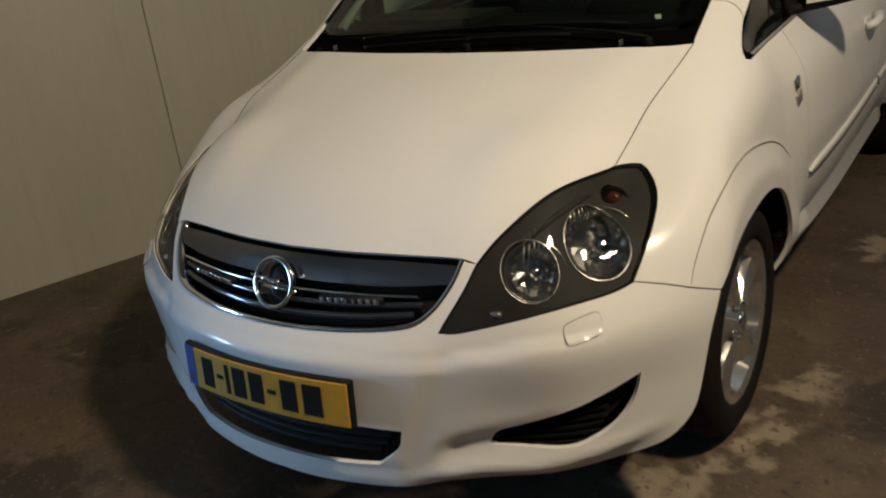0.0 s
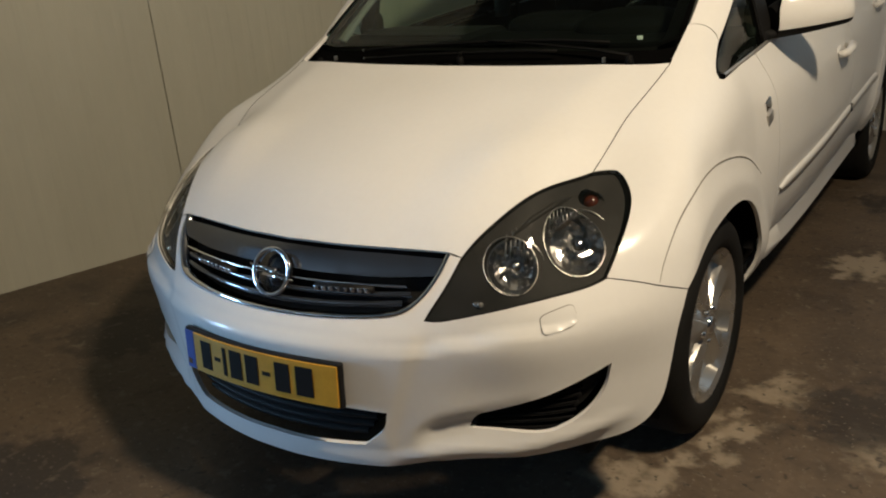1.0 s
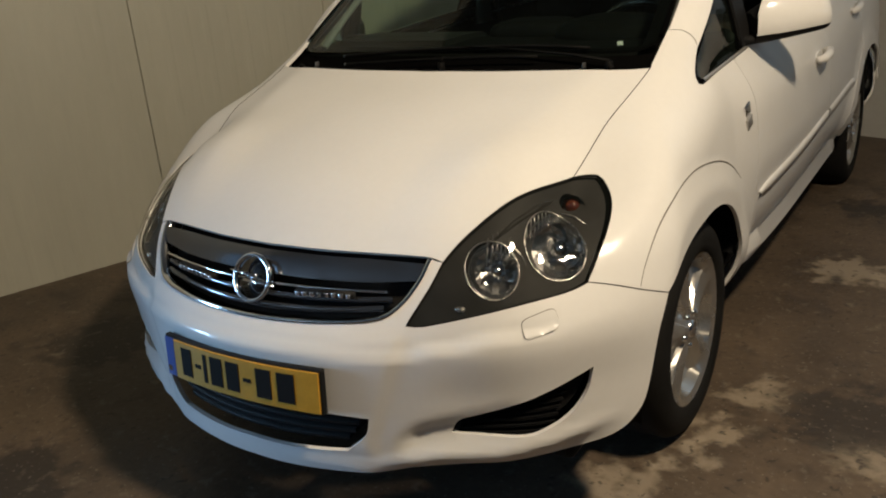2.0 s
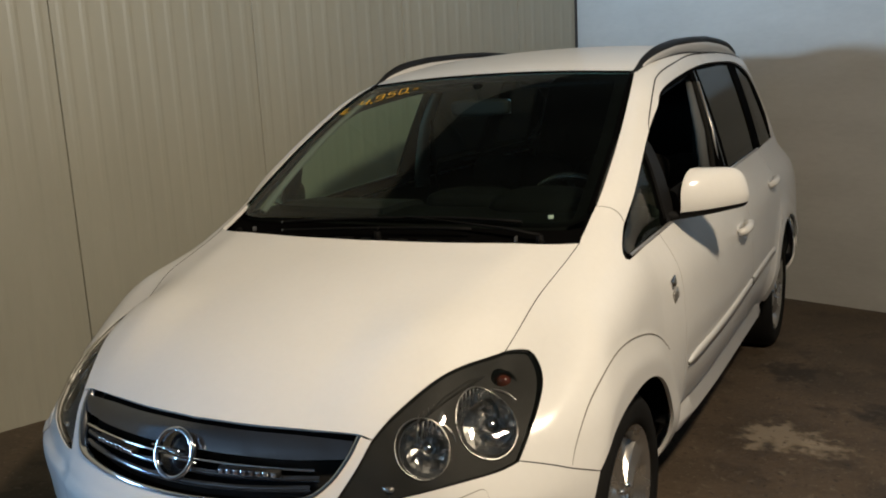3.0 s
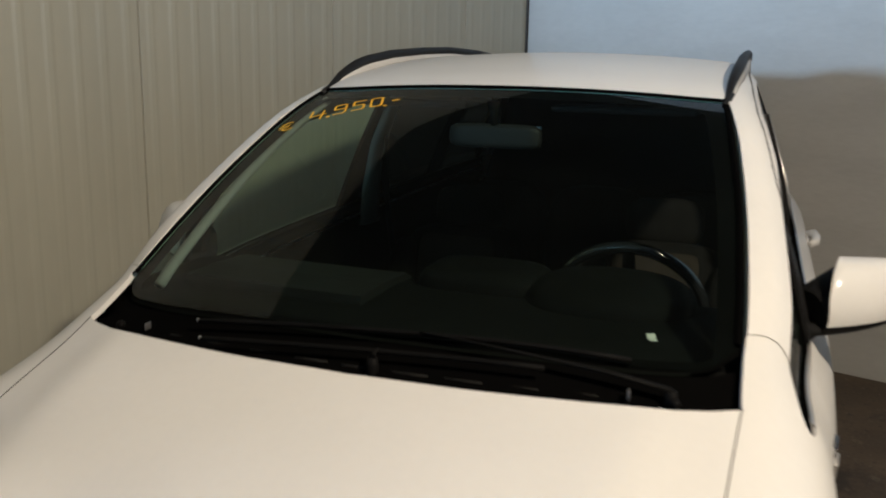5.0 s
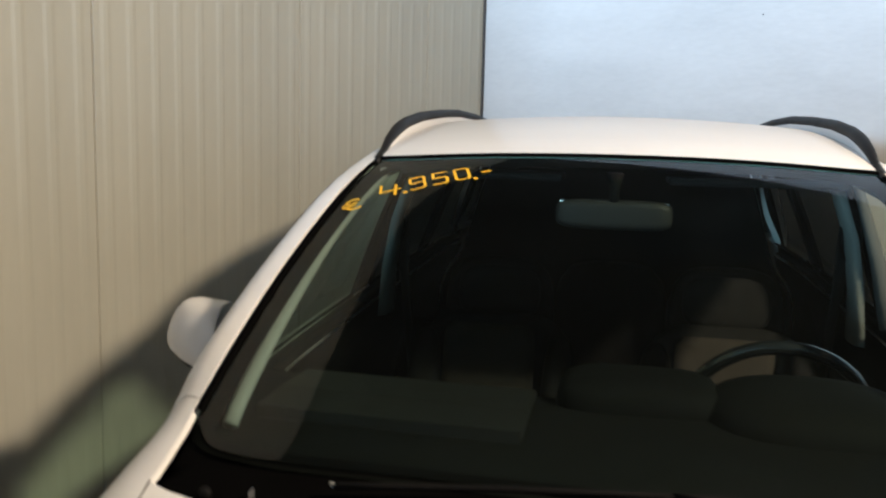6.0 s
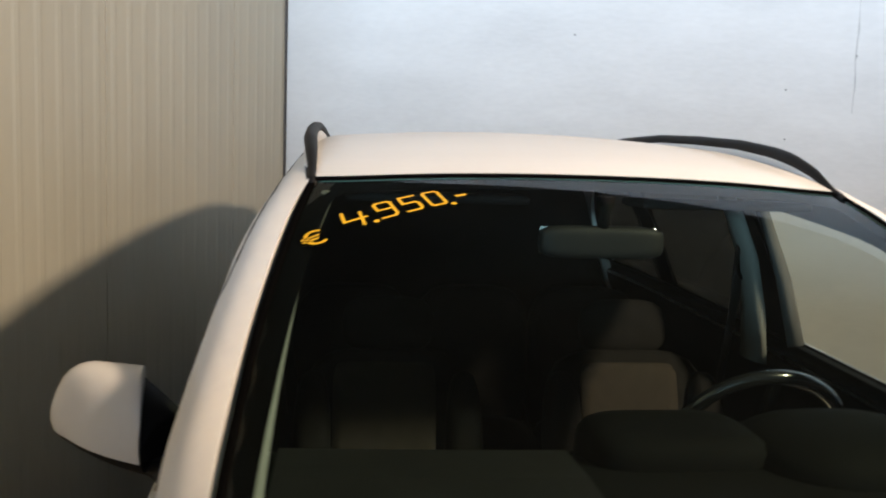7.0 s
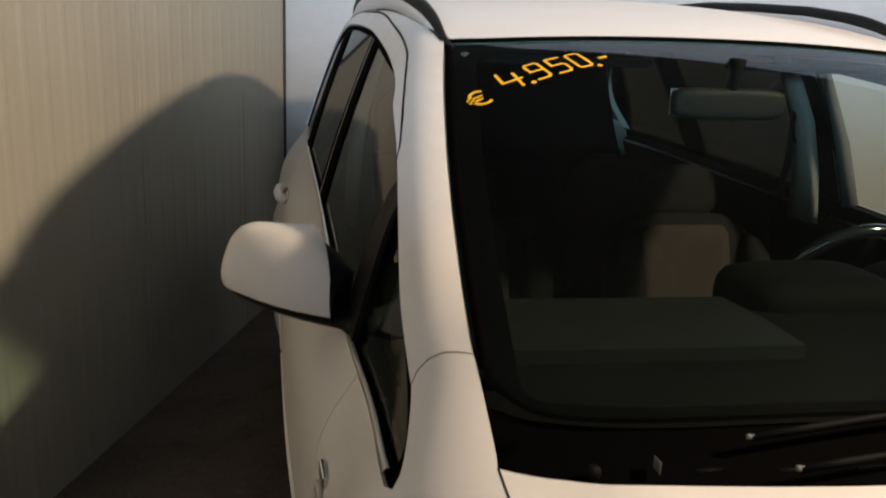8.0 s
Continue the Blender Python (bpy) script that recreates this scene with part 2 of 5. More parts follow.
def side_width(y, z):
    """Half the width of the lower body."""
    w = 0.885 - 0.04 * np.clip((1.3 - y) / 1.0, 0, 1.6) ** 2 * (y > -9)
    w = np.maximum(w, 0.868 - 0.022 * step(-0.45, 0.15, y))
    w = w + 0.009 * step(0.25, 0.65, y) - 0.055 * np.clip((y - 2.9) / 0.6, 0, 1) ** 2
    w = w - 0.20 * np.clip(z - 0.6, 0, 1) ** 2 - 2.0 * np.clip(0.47 - z, 0, 0.2) ** 2 * step(-0.5, 0.3, y)
    w = w - 0.10 * np.clip(0.66 - z, 0, 0.33) * step(0.38, 0.62, y) * step(2.35, 2.1, y)
    w = w - 0.13 * np.clip(0.51 - z, 0, 0.17) * step(0.42, 0.62, y) * step(2.35, 2.1, y)
    r, edge = np.hypot(y + 0.068, z - 0.31), flare_edge(np.arctan2(z - 0.31, y + 0.068))
    w = w + (0.003 * step(0.004, -0.004, r - edge) + 0.016 * step(0.0, -0.085, r - edge)) * step(0.62, 0.50, y)
    return w + 0.018 * step(0.53, 0.465, np.hypot(y - 2.66, z - 0.31)) * step(0.30, 0.52, z)


def flare_edge(angle):
    """How far from the front wheel's middle the arch flare begins."""
    turns = np.degrees(np.asarray(angle))[..., None] + np.array([-9, -6, -3, 0, 3, 6, 9])
    return np.interp(turns, [-20, 42, 47, 58, 69, 80, 98, 115, 133, 149, 155, 175], [0.56, 0.546, 0.536, 0.514, 0.497, 0.486, 0.499, 0.526, 0.531, 0.521, 0.514, 0.50]).mean(-1)


def nose(x, z):
    """How far forward the front face reaches."""
    lean = 0.25 * np.clip(z - 0.55, 0, 1) + 1.2 * np.clip(z - 0.55, 0, 1) ** 2
    lean = lean + 0.035 * step(0.57, 0.67, z) * np.clip(1 - (x / 0.5) ** 2, 0, 1)
    lean = lean - 0.022 * step(0.50, 0.72, x) * step(0.68, 0.58, z)
    chin = 1.2 * np.clip(0.32 - z, 0, 1) ** 2
    full = 0.014 * step(0.36, 0.60, x) * step(0.84, 0.68, z) * step(0.42, 0.55, z)
    return -0.936 + 0.53 * x**2 + 0.2 * x**6 + lean + chin - full


def screen_height(x, y):
    return 1.033 + 0.575 * y - 0.035 * y * y + 0.075 * np.clip(y, 0, 1) * np.clip(1 - y, 0, 1) - 0.06 * x**2 - 0.2 * x**4


def roof_height(x, y):
    return 1.636 - 0.099 * np.clip((1.9 - y) / 0.95, 0, 2) ** 2 - 0.05 * np.clip((y - 1.9) / 1.5, 0, 2) ** 2 - 0.09 * x * x


def glass_width(y, z):
    w = 0.822 - 0.24 * (z - 0.95) - 0.17 * (z - 0.95) ** 2
    return w - 0.09 * np.clip(1 - y, 0, 2) ** 2 - 0.05 * np.clip(y - 2.4, 0, 2) ** 2


def body(p):
    """The outer skin of the car: negative inside, in metres."""
    x, y, z = np.abs(p[..., 0]), p[..., 1], p[..., 2]
    low = smax(x - side_width(y, z), (nose(x, z) - y) * 0.85, 0.06)
    low = smax(low, z - hood_height(x, y), 0.10 + 0.10 * step(-0.4, 0.1, y))
    low = smax(low, y - (3.54 - 0.25 * x * x), 0.15)
    low = smax(low, 0.20 - z, 0.05)
    top = smax(0.87 * (z - screen_height(x, y)), z - roof_height(x, y), 0.05)
    top = smax(top, x - glass_width(y, z), 0.07)
    top = smax(top, 0.88 - z, 0.02)
    top = smax(top, y - (3.50 - 0.38 * (z - 1.0) - 0.2 * x * x), 0.15)
    return smin(low, top, 0.04)


def slope(p, fn=body):
    g = np.stack([fn(p + h) - fn(p - h) for h in np.eye(3) * 2e-3], -1)
    return g / np.linalg.norm(g, axis=-1, keepdims=True)


def side_rays(uv):
    o = np.stack([np.full(len(uv), 0.3), uv[:, 0], np.full(len(uv), 0.6)], 1)
    return o, np.stack([np.cos(uv[:, 1]), 0 * uv[:, 1], np.sin(uv[:, 1])], 1)


def side_uv(p):
    return np.stack([p[:, 1], np.arctan2(p[:, 2] - 0.6, p[:, 0] - 0.3)], 1)


def top_rays(uv):
    o = np.stack([uv[:, 0], uv[:, 1], np.full(len(uv), 0.55)], 1)
    return o, np.tile([0.0, 0.0, 1.0], (len(uv), 1))


def top_uv(p):
    return p[:, :2].copy()


def ball(centre, turn):
    """Rays out of one place; turn 1 looks to the front, -1 to the rear."""
    c = np.array(centre)

    def rays(uv):
        ce = np.cos(uv[:, 1])
        return np.tile(c, (len(uv), 1)), np.stack([np.sin(uv[:, 0]) * ce, -turn * np.cos(uv[:, 0]) * ce, np.sin(uv[:, 1])], 1)

    def uv(p):
        d = p - c
        return np.stack([np.arctan2(d[:, 0], -turn * d[:, 1]), np.arctan2(d[:, 2], np.hypot(d[:, 0], d[:, 1]))], 1)

    return rays, uv


SIDE, TOP = (side_rays, side_uv, (1.0, 0.6)), (top_rays, top_uv, (1.0, 1.0))
FRONT, REAR = (*ball((0, -0.2, 0.5), 1), (0.65, 0.65)), (*ball((0, 2.9, 0.8), -1), (0.7, 0.7))


def onto(uv, dom, sunk=0.0, fn=body):
    """Where the rays of a domain leave the skin, sunk that deep."""
    o, d = dom[0](uv)
    lo, hi = np.zeros(len(uv)), np.full(len(uv), 1.6)
    for _ in range(34):
        mid = (lo + hi) / 2
        inside = fn(o + d * mid[:, None]) < -sunk
        lo, hi = np.where(inside, mid, lo), np.where(inside, hi, mid)
    return o + d * lo[:, None]


def within(q, poly):
    """Which of the points q lie in the polygon."""
    a, b = poly, np.roll(poly, -1, 0)
    x, y = q[:, 0][:, None], q[:, 1][:, None]
    cross = (a[:, 1] > y) != (b[:, 1] > y)
    at = a[:, 0] + (y - a[:, 1]) * (b[:, 0] - a[:, 0]) / np.where(b[:, 1] == a[:, 1], 1e-12, b[:, 1] - a[:, 1])
    return (cross & (x < at)).sum(1) % 2 == 1


def away(q, poly):
    a, b = poly, np.roll(poly, -1, 0)
    d = b - a
    out = np.full(len(q), 1e9)
    for k in range(len(a)):
        t = np.clip(((q - a[k]) @ d[k]) / (d[k] @ d[k] + 1e-15), 0, 1)
        out = np.minimum(out, np.linalg.norm(q - a[k] - t[:, None] * d[k], axis=1))
    return out


def inset(outline, dom, gap):
    """The outline on the skin, drawn in by a gap."""
    p = onto(dom[1](outline), dom)
    t = np.roll(p, -1, 0) - np.roll(p, 1, 0)
    inward = np.cross(slope(p), t)
    inward /= np.linalg.norm(inward, axis=1, keepdims=True) + 1e-9
    poly = dom[1](p)
    probe = dom[1](p + inward * 0.004)
    sign = 1 if within(probe, poly).mean() > 0.5 else -1
    return p + sign * gap * inward


def skin(outline, dom, holes=(), res=0.03, gap=0.002, lip=0.012, sunk=0.0, flip=False, relief=None):
    """A panel cut out of the skin by an outline, with turned-in edges. Returns a bmesh; flip gives the mirrored one."""
    scale = np.array(dom[2])
    outer = dom[1](inset(np.array(outline), dom, gap) if gap else np.array(outline)) * scale
    cuts = [dom[1](np.array(h)) * scale for h in holes]
    lo, hi = outer.min(0), outer.max(0)
    gx, gy = np.meshgrid(np.arange(lo[0], hi[0], res), np.arange(lo[1], hi[1], res * 0.87))
    gx = gx + (np.arange(gx.shape[0]) % 2)[:, None] * res / 2
    grid = np.stack([gx.ravel(), gy.ravel()], 1)
    grid = grid[within(grid, outer)]
    for ring in (outer, *cuts):
        grid = grid[away(grid, ring) > 0.45 * res]
    for ring in cuts:
        grid = grid[~within(grid, ring)]
    verts, edges = [], []
    for ring in (outer, *cuts):
        edges += [(len(verts) + k, len(verts) + (k + 1) % len(ring)) for k in range(len(ring))]
        verts += [tuple(q) for q in ring]
    verts += [tuple(q) for q in grid]
    vs, _, faces, *_ = geometry.delaunay_2d_cdt([Vector(q) for q in verts], edges, [], 0, 1e-6)
    q = np.array([tuple(v) for v in vs])
    tri = np.array([f for f in faces if len(f) == 3])
    mid = q[tri].mean(1)
    keep = within(mid, outer)
    for ring in cuts:
        keep &= ~within(mid, ring)
    tri = tri[keep]
    p = onto(q / scale, dom, sunk)
    nrm = slope(p)
    if relief is not None:
        p = p + nrm * relief(p)[:, None]
    side = (np.cross(p[tri[:, 1]] - p[tri[:, 0]], p[tri[:, 2]] - p[tri[:, 0]]) * nrm[tri[:, 0]]).sum(1) < 0
    tri[side] = tri[side][:, ::-1]
    if flip:
        p, nrm, tri = p * [-1, 1, 1], nrm * [-1, 1, 1], tri[:, ::-1]
    bm = bmesh.new()
    bv = [bm.verts.new(c) for c in p]
    for t in tri:
        bm.faces.new([bv[k] for k in t])
    if lip:
        ring = [e for e in bm.edges if len(e.link_faces) == 1]
        number = {v: k for k, v in enumerate(bv)}
        rim = {v for e in ring for v in e.verts}
        top = {v: bm.verts.new(v.co) for v in rim}
        low = {v: bm.verts.new(v.co - Vector(nrm[number[v]]) * lip) for v in rim}
        for e in ring:
            f = e.link_faces[0]
            a, b = next((l.vert, l.link_loop_next.vert) for l in f.loops if l.edge == e)
            bm.faces.new((top[b], top[a], low[a], low[b]))
    loose = [v for v in bm.verts if not v.link_faces]
    bmesh.ops.delete(bm, geom=loose, context="VERTS")
    return bm


def ribbon(points, dom, wide, raise_by, flip=False, thick=0.003):
    """A thin strip that runs along the skin."""
    p = onto(dom[1](np.array(points)), dom)
    n = slope(p)
    t = np.gradient(p, axis=0)
    s = np.cross(n, t)
    s /= np.linalg.norm(s, axis=1, keepdims=True) + 1e-9
    w, up = np.asarray(wide) * np.ones(len(p)), np.asarray(raise_by) * np.ones(len(p))
    bm, rows = bmesh.new(), []
    for k in range(len(p)):
        c = [p[k] - s[k] * w[k] / 2 - n[k] * thick, p[k] - s[k] * w[k] * 0.42 + n[k] * up[k], p[k] + s[k] * w[k] * 0.42 + n[k] * up[k], p[k] + s[k] * w[k] / 2 - n[k] * thick]
        rows.append([bm.verts.new((-q[0] if flip else q[0], q[1], q[2])) for q in c])
    for a, b in zip(rows, rows[1:]):
        for k in range(3):
            bm.faces.new((a[k], a[k + 1], b[k + 1], b[k]))
    bmesh.ops.recalc_face_normals(bm, faces=bm.faces)
    return bm


def both(fn):
    """Runs fn once for each side of the car."""
    for flip in (False, True):
        fn(flip)


# ---- garage ----
def stain(n, ln, co, at, size, rough_edge=0.5):
    """A blotch on the floor with a ragged edge: 1 inside."""
    sub = n.new("ShaderNodeVectorMath")
    sub.operation = "DISTANCE"
    sub.inputs[1].default_value = (*at, 0)
    ln.new(co, sub.inputs[0])
    no = n.new("ShaderNodeTexNoise")
    no.inputs["Scale"].default_value, no.inputs["Detail"].default_value = 13, 8
    ln.new(co, no.inputs["Vector"])
    off = n.new("ShaderNodeMath")
    off.operation = "MULTIPLY_ADD"
    off.inputs[1].default_value = rough_edge
    ln.new(no.outputs[0], off.inputs[0]), ln.new(sub.outputs["Value"], off.inputs[2])
    edge = n.new("ShaderNodeMapRange")
    edge.interpolation_type = "SMOOTHSTEP"
    edge.inputs["From Min"].default_value, edge.inputs["From Max"].default_value = size + rough_edge * 0.5 - 0.05, size + rough_edge * 0.5 + 0.06
    edge.inputs["To Min"].default_value, edge.inputs["To Max"].default_value = 1, 0
    ln.new(off.outputs[0], edge.inputs["Value"])
    return edge.outputs[0]


def concrete():
    m = material("stained_concrete", (0.086, 0.062, 0.040), 0.62, vary=0.55, scale=2.6, bump=0.8, fine=42)
    n, ln = m.node_tree.nodes, m.node_tree.links
    b = n["Principled BSDF"]
    co = n.new("ShaderNodeTexCoord").outputs["Object"]
    now = b.inputs["Base Color"].links[0].from_socket
    pale = [((0.97, 0.24), 0.07), ((0.90, -0.02), 0.06), ((0.86, -0.17), 0.05), ((0.72, -0.36), 0.08), ((1.30, 0.02), 0.09), ((1.05, 1.36), 0.13), ((1.22, 1.29), 0.055), ((1.6, 1.9), 0.12), ((1.9, 0.6), 0.15)]
    dark = [((1.22, 0.20), 0.18), ((1.5, 1.75), 0.16), ((-1.45, -0.35), 0.22), ((-0.9, -1.2), 0.25), ((1.0, 2.2), 0.12)]
    for spots, tone, strength in ((pale, (0.32, 0.265, 0.19, 1), 0.68), (dark, (0.026, 0.020, 0.015, 1), 0.85)):
        for at, size in spots:
            fac = n.new("ShaderNodeMath")
            fac.operation = "MULTIPLY"
            fac.inputs[1].default_value = strength
            ln.new(stain(n, ln, co, at, size, 0.42), fac.inputs[0])
            mix = n.new("ShaderNodeMix")
            mix.data_type = "RGBA"
            mix.inputs["B"].default_value = tone
            ln.new(fac.outputs[0], mix.inputs["Factor"]), ln.new(now, mix.inputs["A"])
            now = mix.outputs["Result"]
    # flecks and grime in several sizes
    for scale, lo, hi, tone, strength in ((5.5, 0.56, 0.72, (0.026, 0.020, 0.015, 1), 0.65), (17, 0.60, 0.70, (0.17, 0.14, 0.10, 1), 0.5), (75, 0.63, 0.70, (0.22, 0.19, 0.14, 1), 0.6), (34, 0.60, 0.68, (0.024, 0.019, 0.015, 1), 0.7)):
        no, ra, mix = n.new("ShaderNodeTexNoise"), n.new("ShaderNodeMapRange"), n.new("ShaderNodeMix")
        no.inputs["Scale"].default_value, no.inputs["Detail"].default_value, no.inputs["Distortion"].default_value = scale, 7, 0.4
        ra.inputs["From Min"].default_value, ra.inputs["From Max"].default_value, ra.inputs["To Max"].default_value = lo, hi, strength
        mix.data_type = "RGBA"
        mix.inputs["B"].default_value = tone
        ln.new(co, no.inputs["Vector"]), ln.new(no.outputs[0], ra.inputs["Value"])
        ln.new(ra.outputs[0], mix.inputs["Factor"]), ln.new(now, mix.inputs["A"])
        now = mix.outputs["Result"]
    ln.new(now, b.inputs["Base Color"])
    return m


CONCRETE = concrete()
CREAM = material("cream_steel_panel", (0.425, 0.42, 0.35), 0.42, vary=0.08, scale=2.5, fine=30, stretch=(1, 1, 0.25))
WHITEWALL = material("white_painted_wall", (0.52, 0.52, 0.50), 0.8, vary=0.12, scale=1.7, bump=1.0, fine=22, stretch=(0.8, 0.8, 2.2))
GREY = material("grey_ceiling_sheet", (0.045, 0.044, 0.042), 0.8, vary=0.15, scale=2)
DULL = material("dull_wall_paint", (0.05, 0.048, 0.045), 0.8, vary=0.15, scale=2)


def structure(name, bm, mat, label, smooth=False):
    return tagged(mesh_object(name, bm, mat, smooth), label, name.split("_")[0], kind="structure")


structure("floor", boxes((-SIDE_AISLE - 1, -DEEP - 3, -0.2), (WIDE + 1, 1, 0.0), m=ROOM), CONCRETE, "brown stained worn concrete garage floor with pale spots")
structure("ceiling", boxes((-SIDE_AISLE - 0.3, -DEEP - 0.3, HIGH), (WIDE + 0.3, 0.3, HIGH + 0.2), m=ROOM), GREY, "dull grey sheet ceiling of the garage")
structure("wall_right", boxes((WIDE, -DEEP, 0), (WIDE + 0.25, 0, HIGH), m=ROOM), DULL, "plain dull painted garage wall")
# unseen aisle wall, its opening added to hold the blue fill lamp
aisle = box(bmesh.new(), (-SIDE_AISLE - 0.25, -DEEP, 0), (-SIDE_AISLE, -14.0, HIGH), m=ROOM)
box(aisle, (-SIDE_AISLE - 0.25, -11.8, 0), (-SIDE_AISLE, -BAY, HIGH), m=ROOM)
box(aisle, (-SIDE_AISLE - 0.25, -14.0, 2.5), (-SIDE_AISLE, -11.8, HIGH), m=ROOM)
structure("wall_aisle", aisle, DULL, "plain dull unseen aisle wall with an opening added for the fill lamp")
structure("wall_bay_end", boxes((-SIDE_AISLE, -BAY, 0), (-0.26, -BAY + 0.2, HIGH), m=ROOM), DULL, "plain dull wall closing the aisle")
front = box(bmesh.new(), (-SIDE_AISLE - 0.25, -DEEP - 0.25, 0), (-0.7, -DEEP, HIGH), m=ROOM)
box(front, (2.3, -DEEP - 0.25, 0), (WIDE + 0.25, -DEEP, HIGH), m=ROOM)
box(front, (-0.7, -DEEP - 0.25, 2.9), (2.3, -DEEP, HIGH), m=ROOM)
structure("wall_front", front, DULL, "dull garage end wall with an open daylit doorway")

# unseen wall, added only to keep doorway daylight off the floor and low parts
structure("wall_low", boxes((-0.6, -9.15, 0), (WIDE, -9.0, 1.76), m=ROOM), DULL, "plain low dull unseen wall added to block low daylight")

rear = structure("wall_rear", boxes((-0.25, 0.0, 0), (WIDE + 0.25, 0.3, HIGH), m=ROOM), WHITEWALL, "white painted rough masonry garage rear wall")


crack = [room(3.0, 0, 2.39), room(3.004, 0, 2.25), room(2.998, 0, 2.12), room(3.004, 0, 1.98), room(3.0, 0, 1.84)]
part("wall_crack", tube(crack, [0.0008, 0.0016, 0.0012, 0.0016, 0.0007], 6), GREY, rear, "thin dark upright crack")
for v, z in ((2.695, 1.703), (2.684, 1.949), (3.002, 2.12), (1.62, 2.22)):
    part("nail_hole", lathe([(0.0, 0.002), (0.004, 0.0015), (0.005, -0.004)], 10, "Y"), GREY, rear).matrix_world = ROOM @ Matrix.Translation((v, -0.001, z)) @ Matrix.Rotation(math.pi, 4, "Z")


def ribbed_panel(wide, high):
    """A cream sandwich panel: a flat sheet with shallow pressed ribs."""
    bm, prof = bmesh.new(), [(-0.012, 0.0009), (0.0, 0.0009), (0.006, 0.004)]
    count = 10
    for k in range(count):
        c = wide * (k + 0.5) / count
        prof += [(0.006, c - 0.023), (0.0078, c - 0.009), (0.0078, c + 0.009), (0.006, c + 0.023)]
    prof += [(0.006, wide - 0.004), (0.0, wide - 0.0009), (-0.012, wide - 0.0009)]
    a = [bm.verts.new((x, -y, 0.0)) for x, y in prof]
    b = [bm.verts.new((x, -y, high)) for x, y in prof]
    for k in range(len(prof) - 1):
        bm.faces.new((a[k], a[k + 1], b[k + 1], b[k]))
    bmesh.ops.recalc_face_normals(bm, faces=bm.faces)
    return bm


left = structure("wall_left", boxes((-0.25, -BAY, 0), (-0.012, 0, HIGH), m=ROOM), DULL, "cream ribbed steel panel garage wall with upright joints")
PANEL = 1.075
pane = ribbed_panel(PANEL, HIGH)
first = part("wall_panel", pane, CREAM, left, smooth=False)
first.matrix_world = ROOM @ Matrix.Translation((0, 0.42, 0.0))
for k in range(1, 7):
    more = new("wall_panel", first.data)
    more.parent = left
    more.matrix_world = ROOM @ Matrix.Translation((0, 0.42 - PANEL * k, 0.0))
trim = boxes((-0.004, -0.022, 0), (0.016, -0.002, HIGH), 0.003, m=ROOM)
tagged(mesh_object("trim", trim, GREY), "narrow grey corner strip between the walls", "trim", kind="structure")

# the lamp under the ceiling
lamp = thing("ceiling_lamp", "square warm ceiling lamp hanging over the garage floor", "lamp", LAMP)
part("housing", boxes((-0.22, -0.22, 0.03), (0.22, 0.22, 0.12), 0.02), STEEL, lamp)
part("hanger", tube([(0, 0, 0.11), (0, 0, HIGH - LAMP.z)], 0.012), STEEL, lamp)

# ---- car ----
car = thing("car", "white compact seven-seat family car parked on the concrete floor", "car")

HOOD_FRONT = [(0, -0.795, 0.749), (0.16, -0.783, 0.748), (0.306, -0.753, 0.743), (0.434, -0.726, 0.739), (0.466, -0.724, 0.731)]
LAMP_TOP = [(0.466, -0.724, 0.731), (0.493, -0.668, 0.774), (0.555, -0.547, 0.833), (0.632, -0.369, 0.846)]
HOOD_SEAM = [(0.632, -0.369, 0.846), (0.653, -0.142, 0.960), (0.667, 0.078, 1.036)]
HOOD_REAR = [(0.667, 0.078, 1.036), (0.60, 0.044, 1.038), (0.51, 0.012, 1.04), (0.26, -0.02, 1.04), (0, -0.03, 1.04)]
GRILLE_SIDE = [(0.434, -0.726, 0.737), (0.429, -0.77, 0.697), (0.403, -0.818, 0.65), (0.355, -0.853, 0.622)]
GRILLE_LOW = [(0.355, -0.853, 0.622), (0.231, -0.895, 0.612), (0.10, -0.92, 0.609), (0, -0.925, 0.608)]
LAMP_IN = [(0.466, -0.724, 0.731), (0.452, -0.766, 0.682), (0.417, -0.823, 0.608)]
LAMP_LOW = [(0.417, -0.823, 0.608), (0.462, -0.806, 0.609), (0.586, -0.734, 0.632), (0.709, -0.617, 0.650), (0.747, -0.566, 0.663)]
LAMP_REAR = [(0.747, -0.566, 0.663), (0.751, -0.458, 0.750), (0.734, -0.385, 0.801), (0.693, -0.342, 0.839), (0.664, -0.342, 0.846), (0.632, -0.369, 0.846)]
BUMPER_SEAM = [(0.747, -0.566, 0.663), (0.805, -0.521, 0.645), (0.840, -0.485, 0.627), (0.882, -0.412, 0.596)]
SCREEN_SIDE = [(0.662, 0.085, 1.036), (0.657, 0.19, 1.077), (0.648, 0.361, 1.175), (0.627, 0.586, 1.302), (0.566, 0.985, 1.503)]
BELT = [(0.773, 0.148, 0.962), (0.78, 0.42, 0.988), (0.79, 0.63, 1.007), (0.79, 1.1, 1.04), (0.786, 1.6, 1.066), (0.78, 2.4, 1.09), (0.76, 3.05, 1.11)]
WINDOW_TOP = [(0.70, 3.16, 1.25), (0.64, 3.05, 1.42), (0.625, 2.75, 1.525), (0.622, 2.3, 1.535), (0.632, 1.7, 1.515), (0.662, 1.02, 1.437), (0.68, 0.83, 1.365), (0.698, 0.64, 1.282), (0.737, 0.27, 1.06), (0.752, 0.175, 1.005), (0.763, 0.135, 0.974), (0.773, 0.148, 0.962)]


def snap(points):
    """The points moved square onto the skin."""
    p = np.array(points, float)
    for _ in range(4):
        p = p - slope(p) * body(p)[:, None]
    return [tuple(q) for q in p]


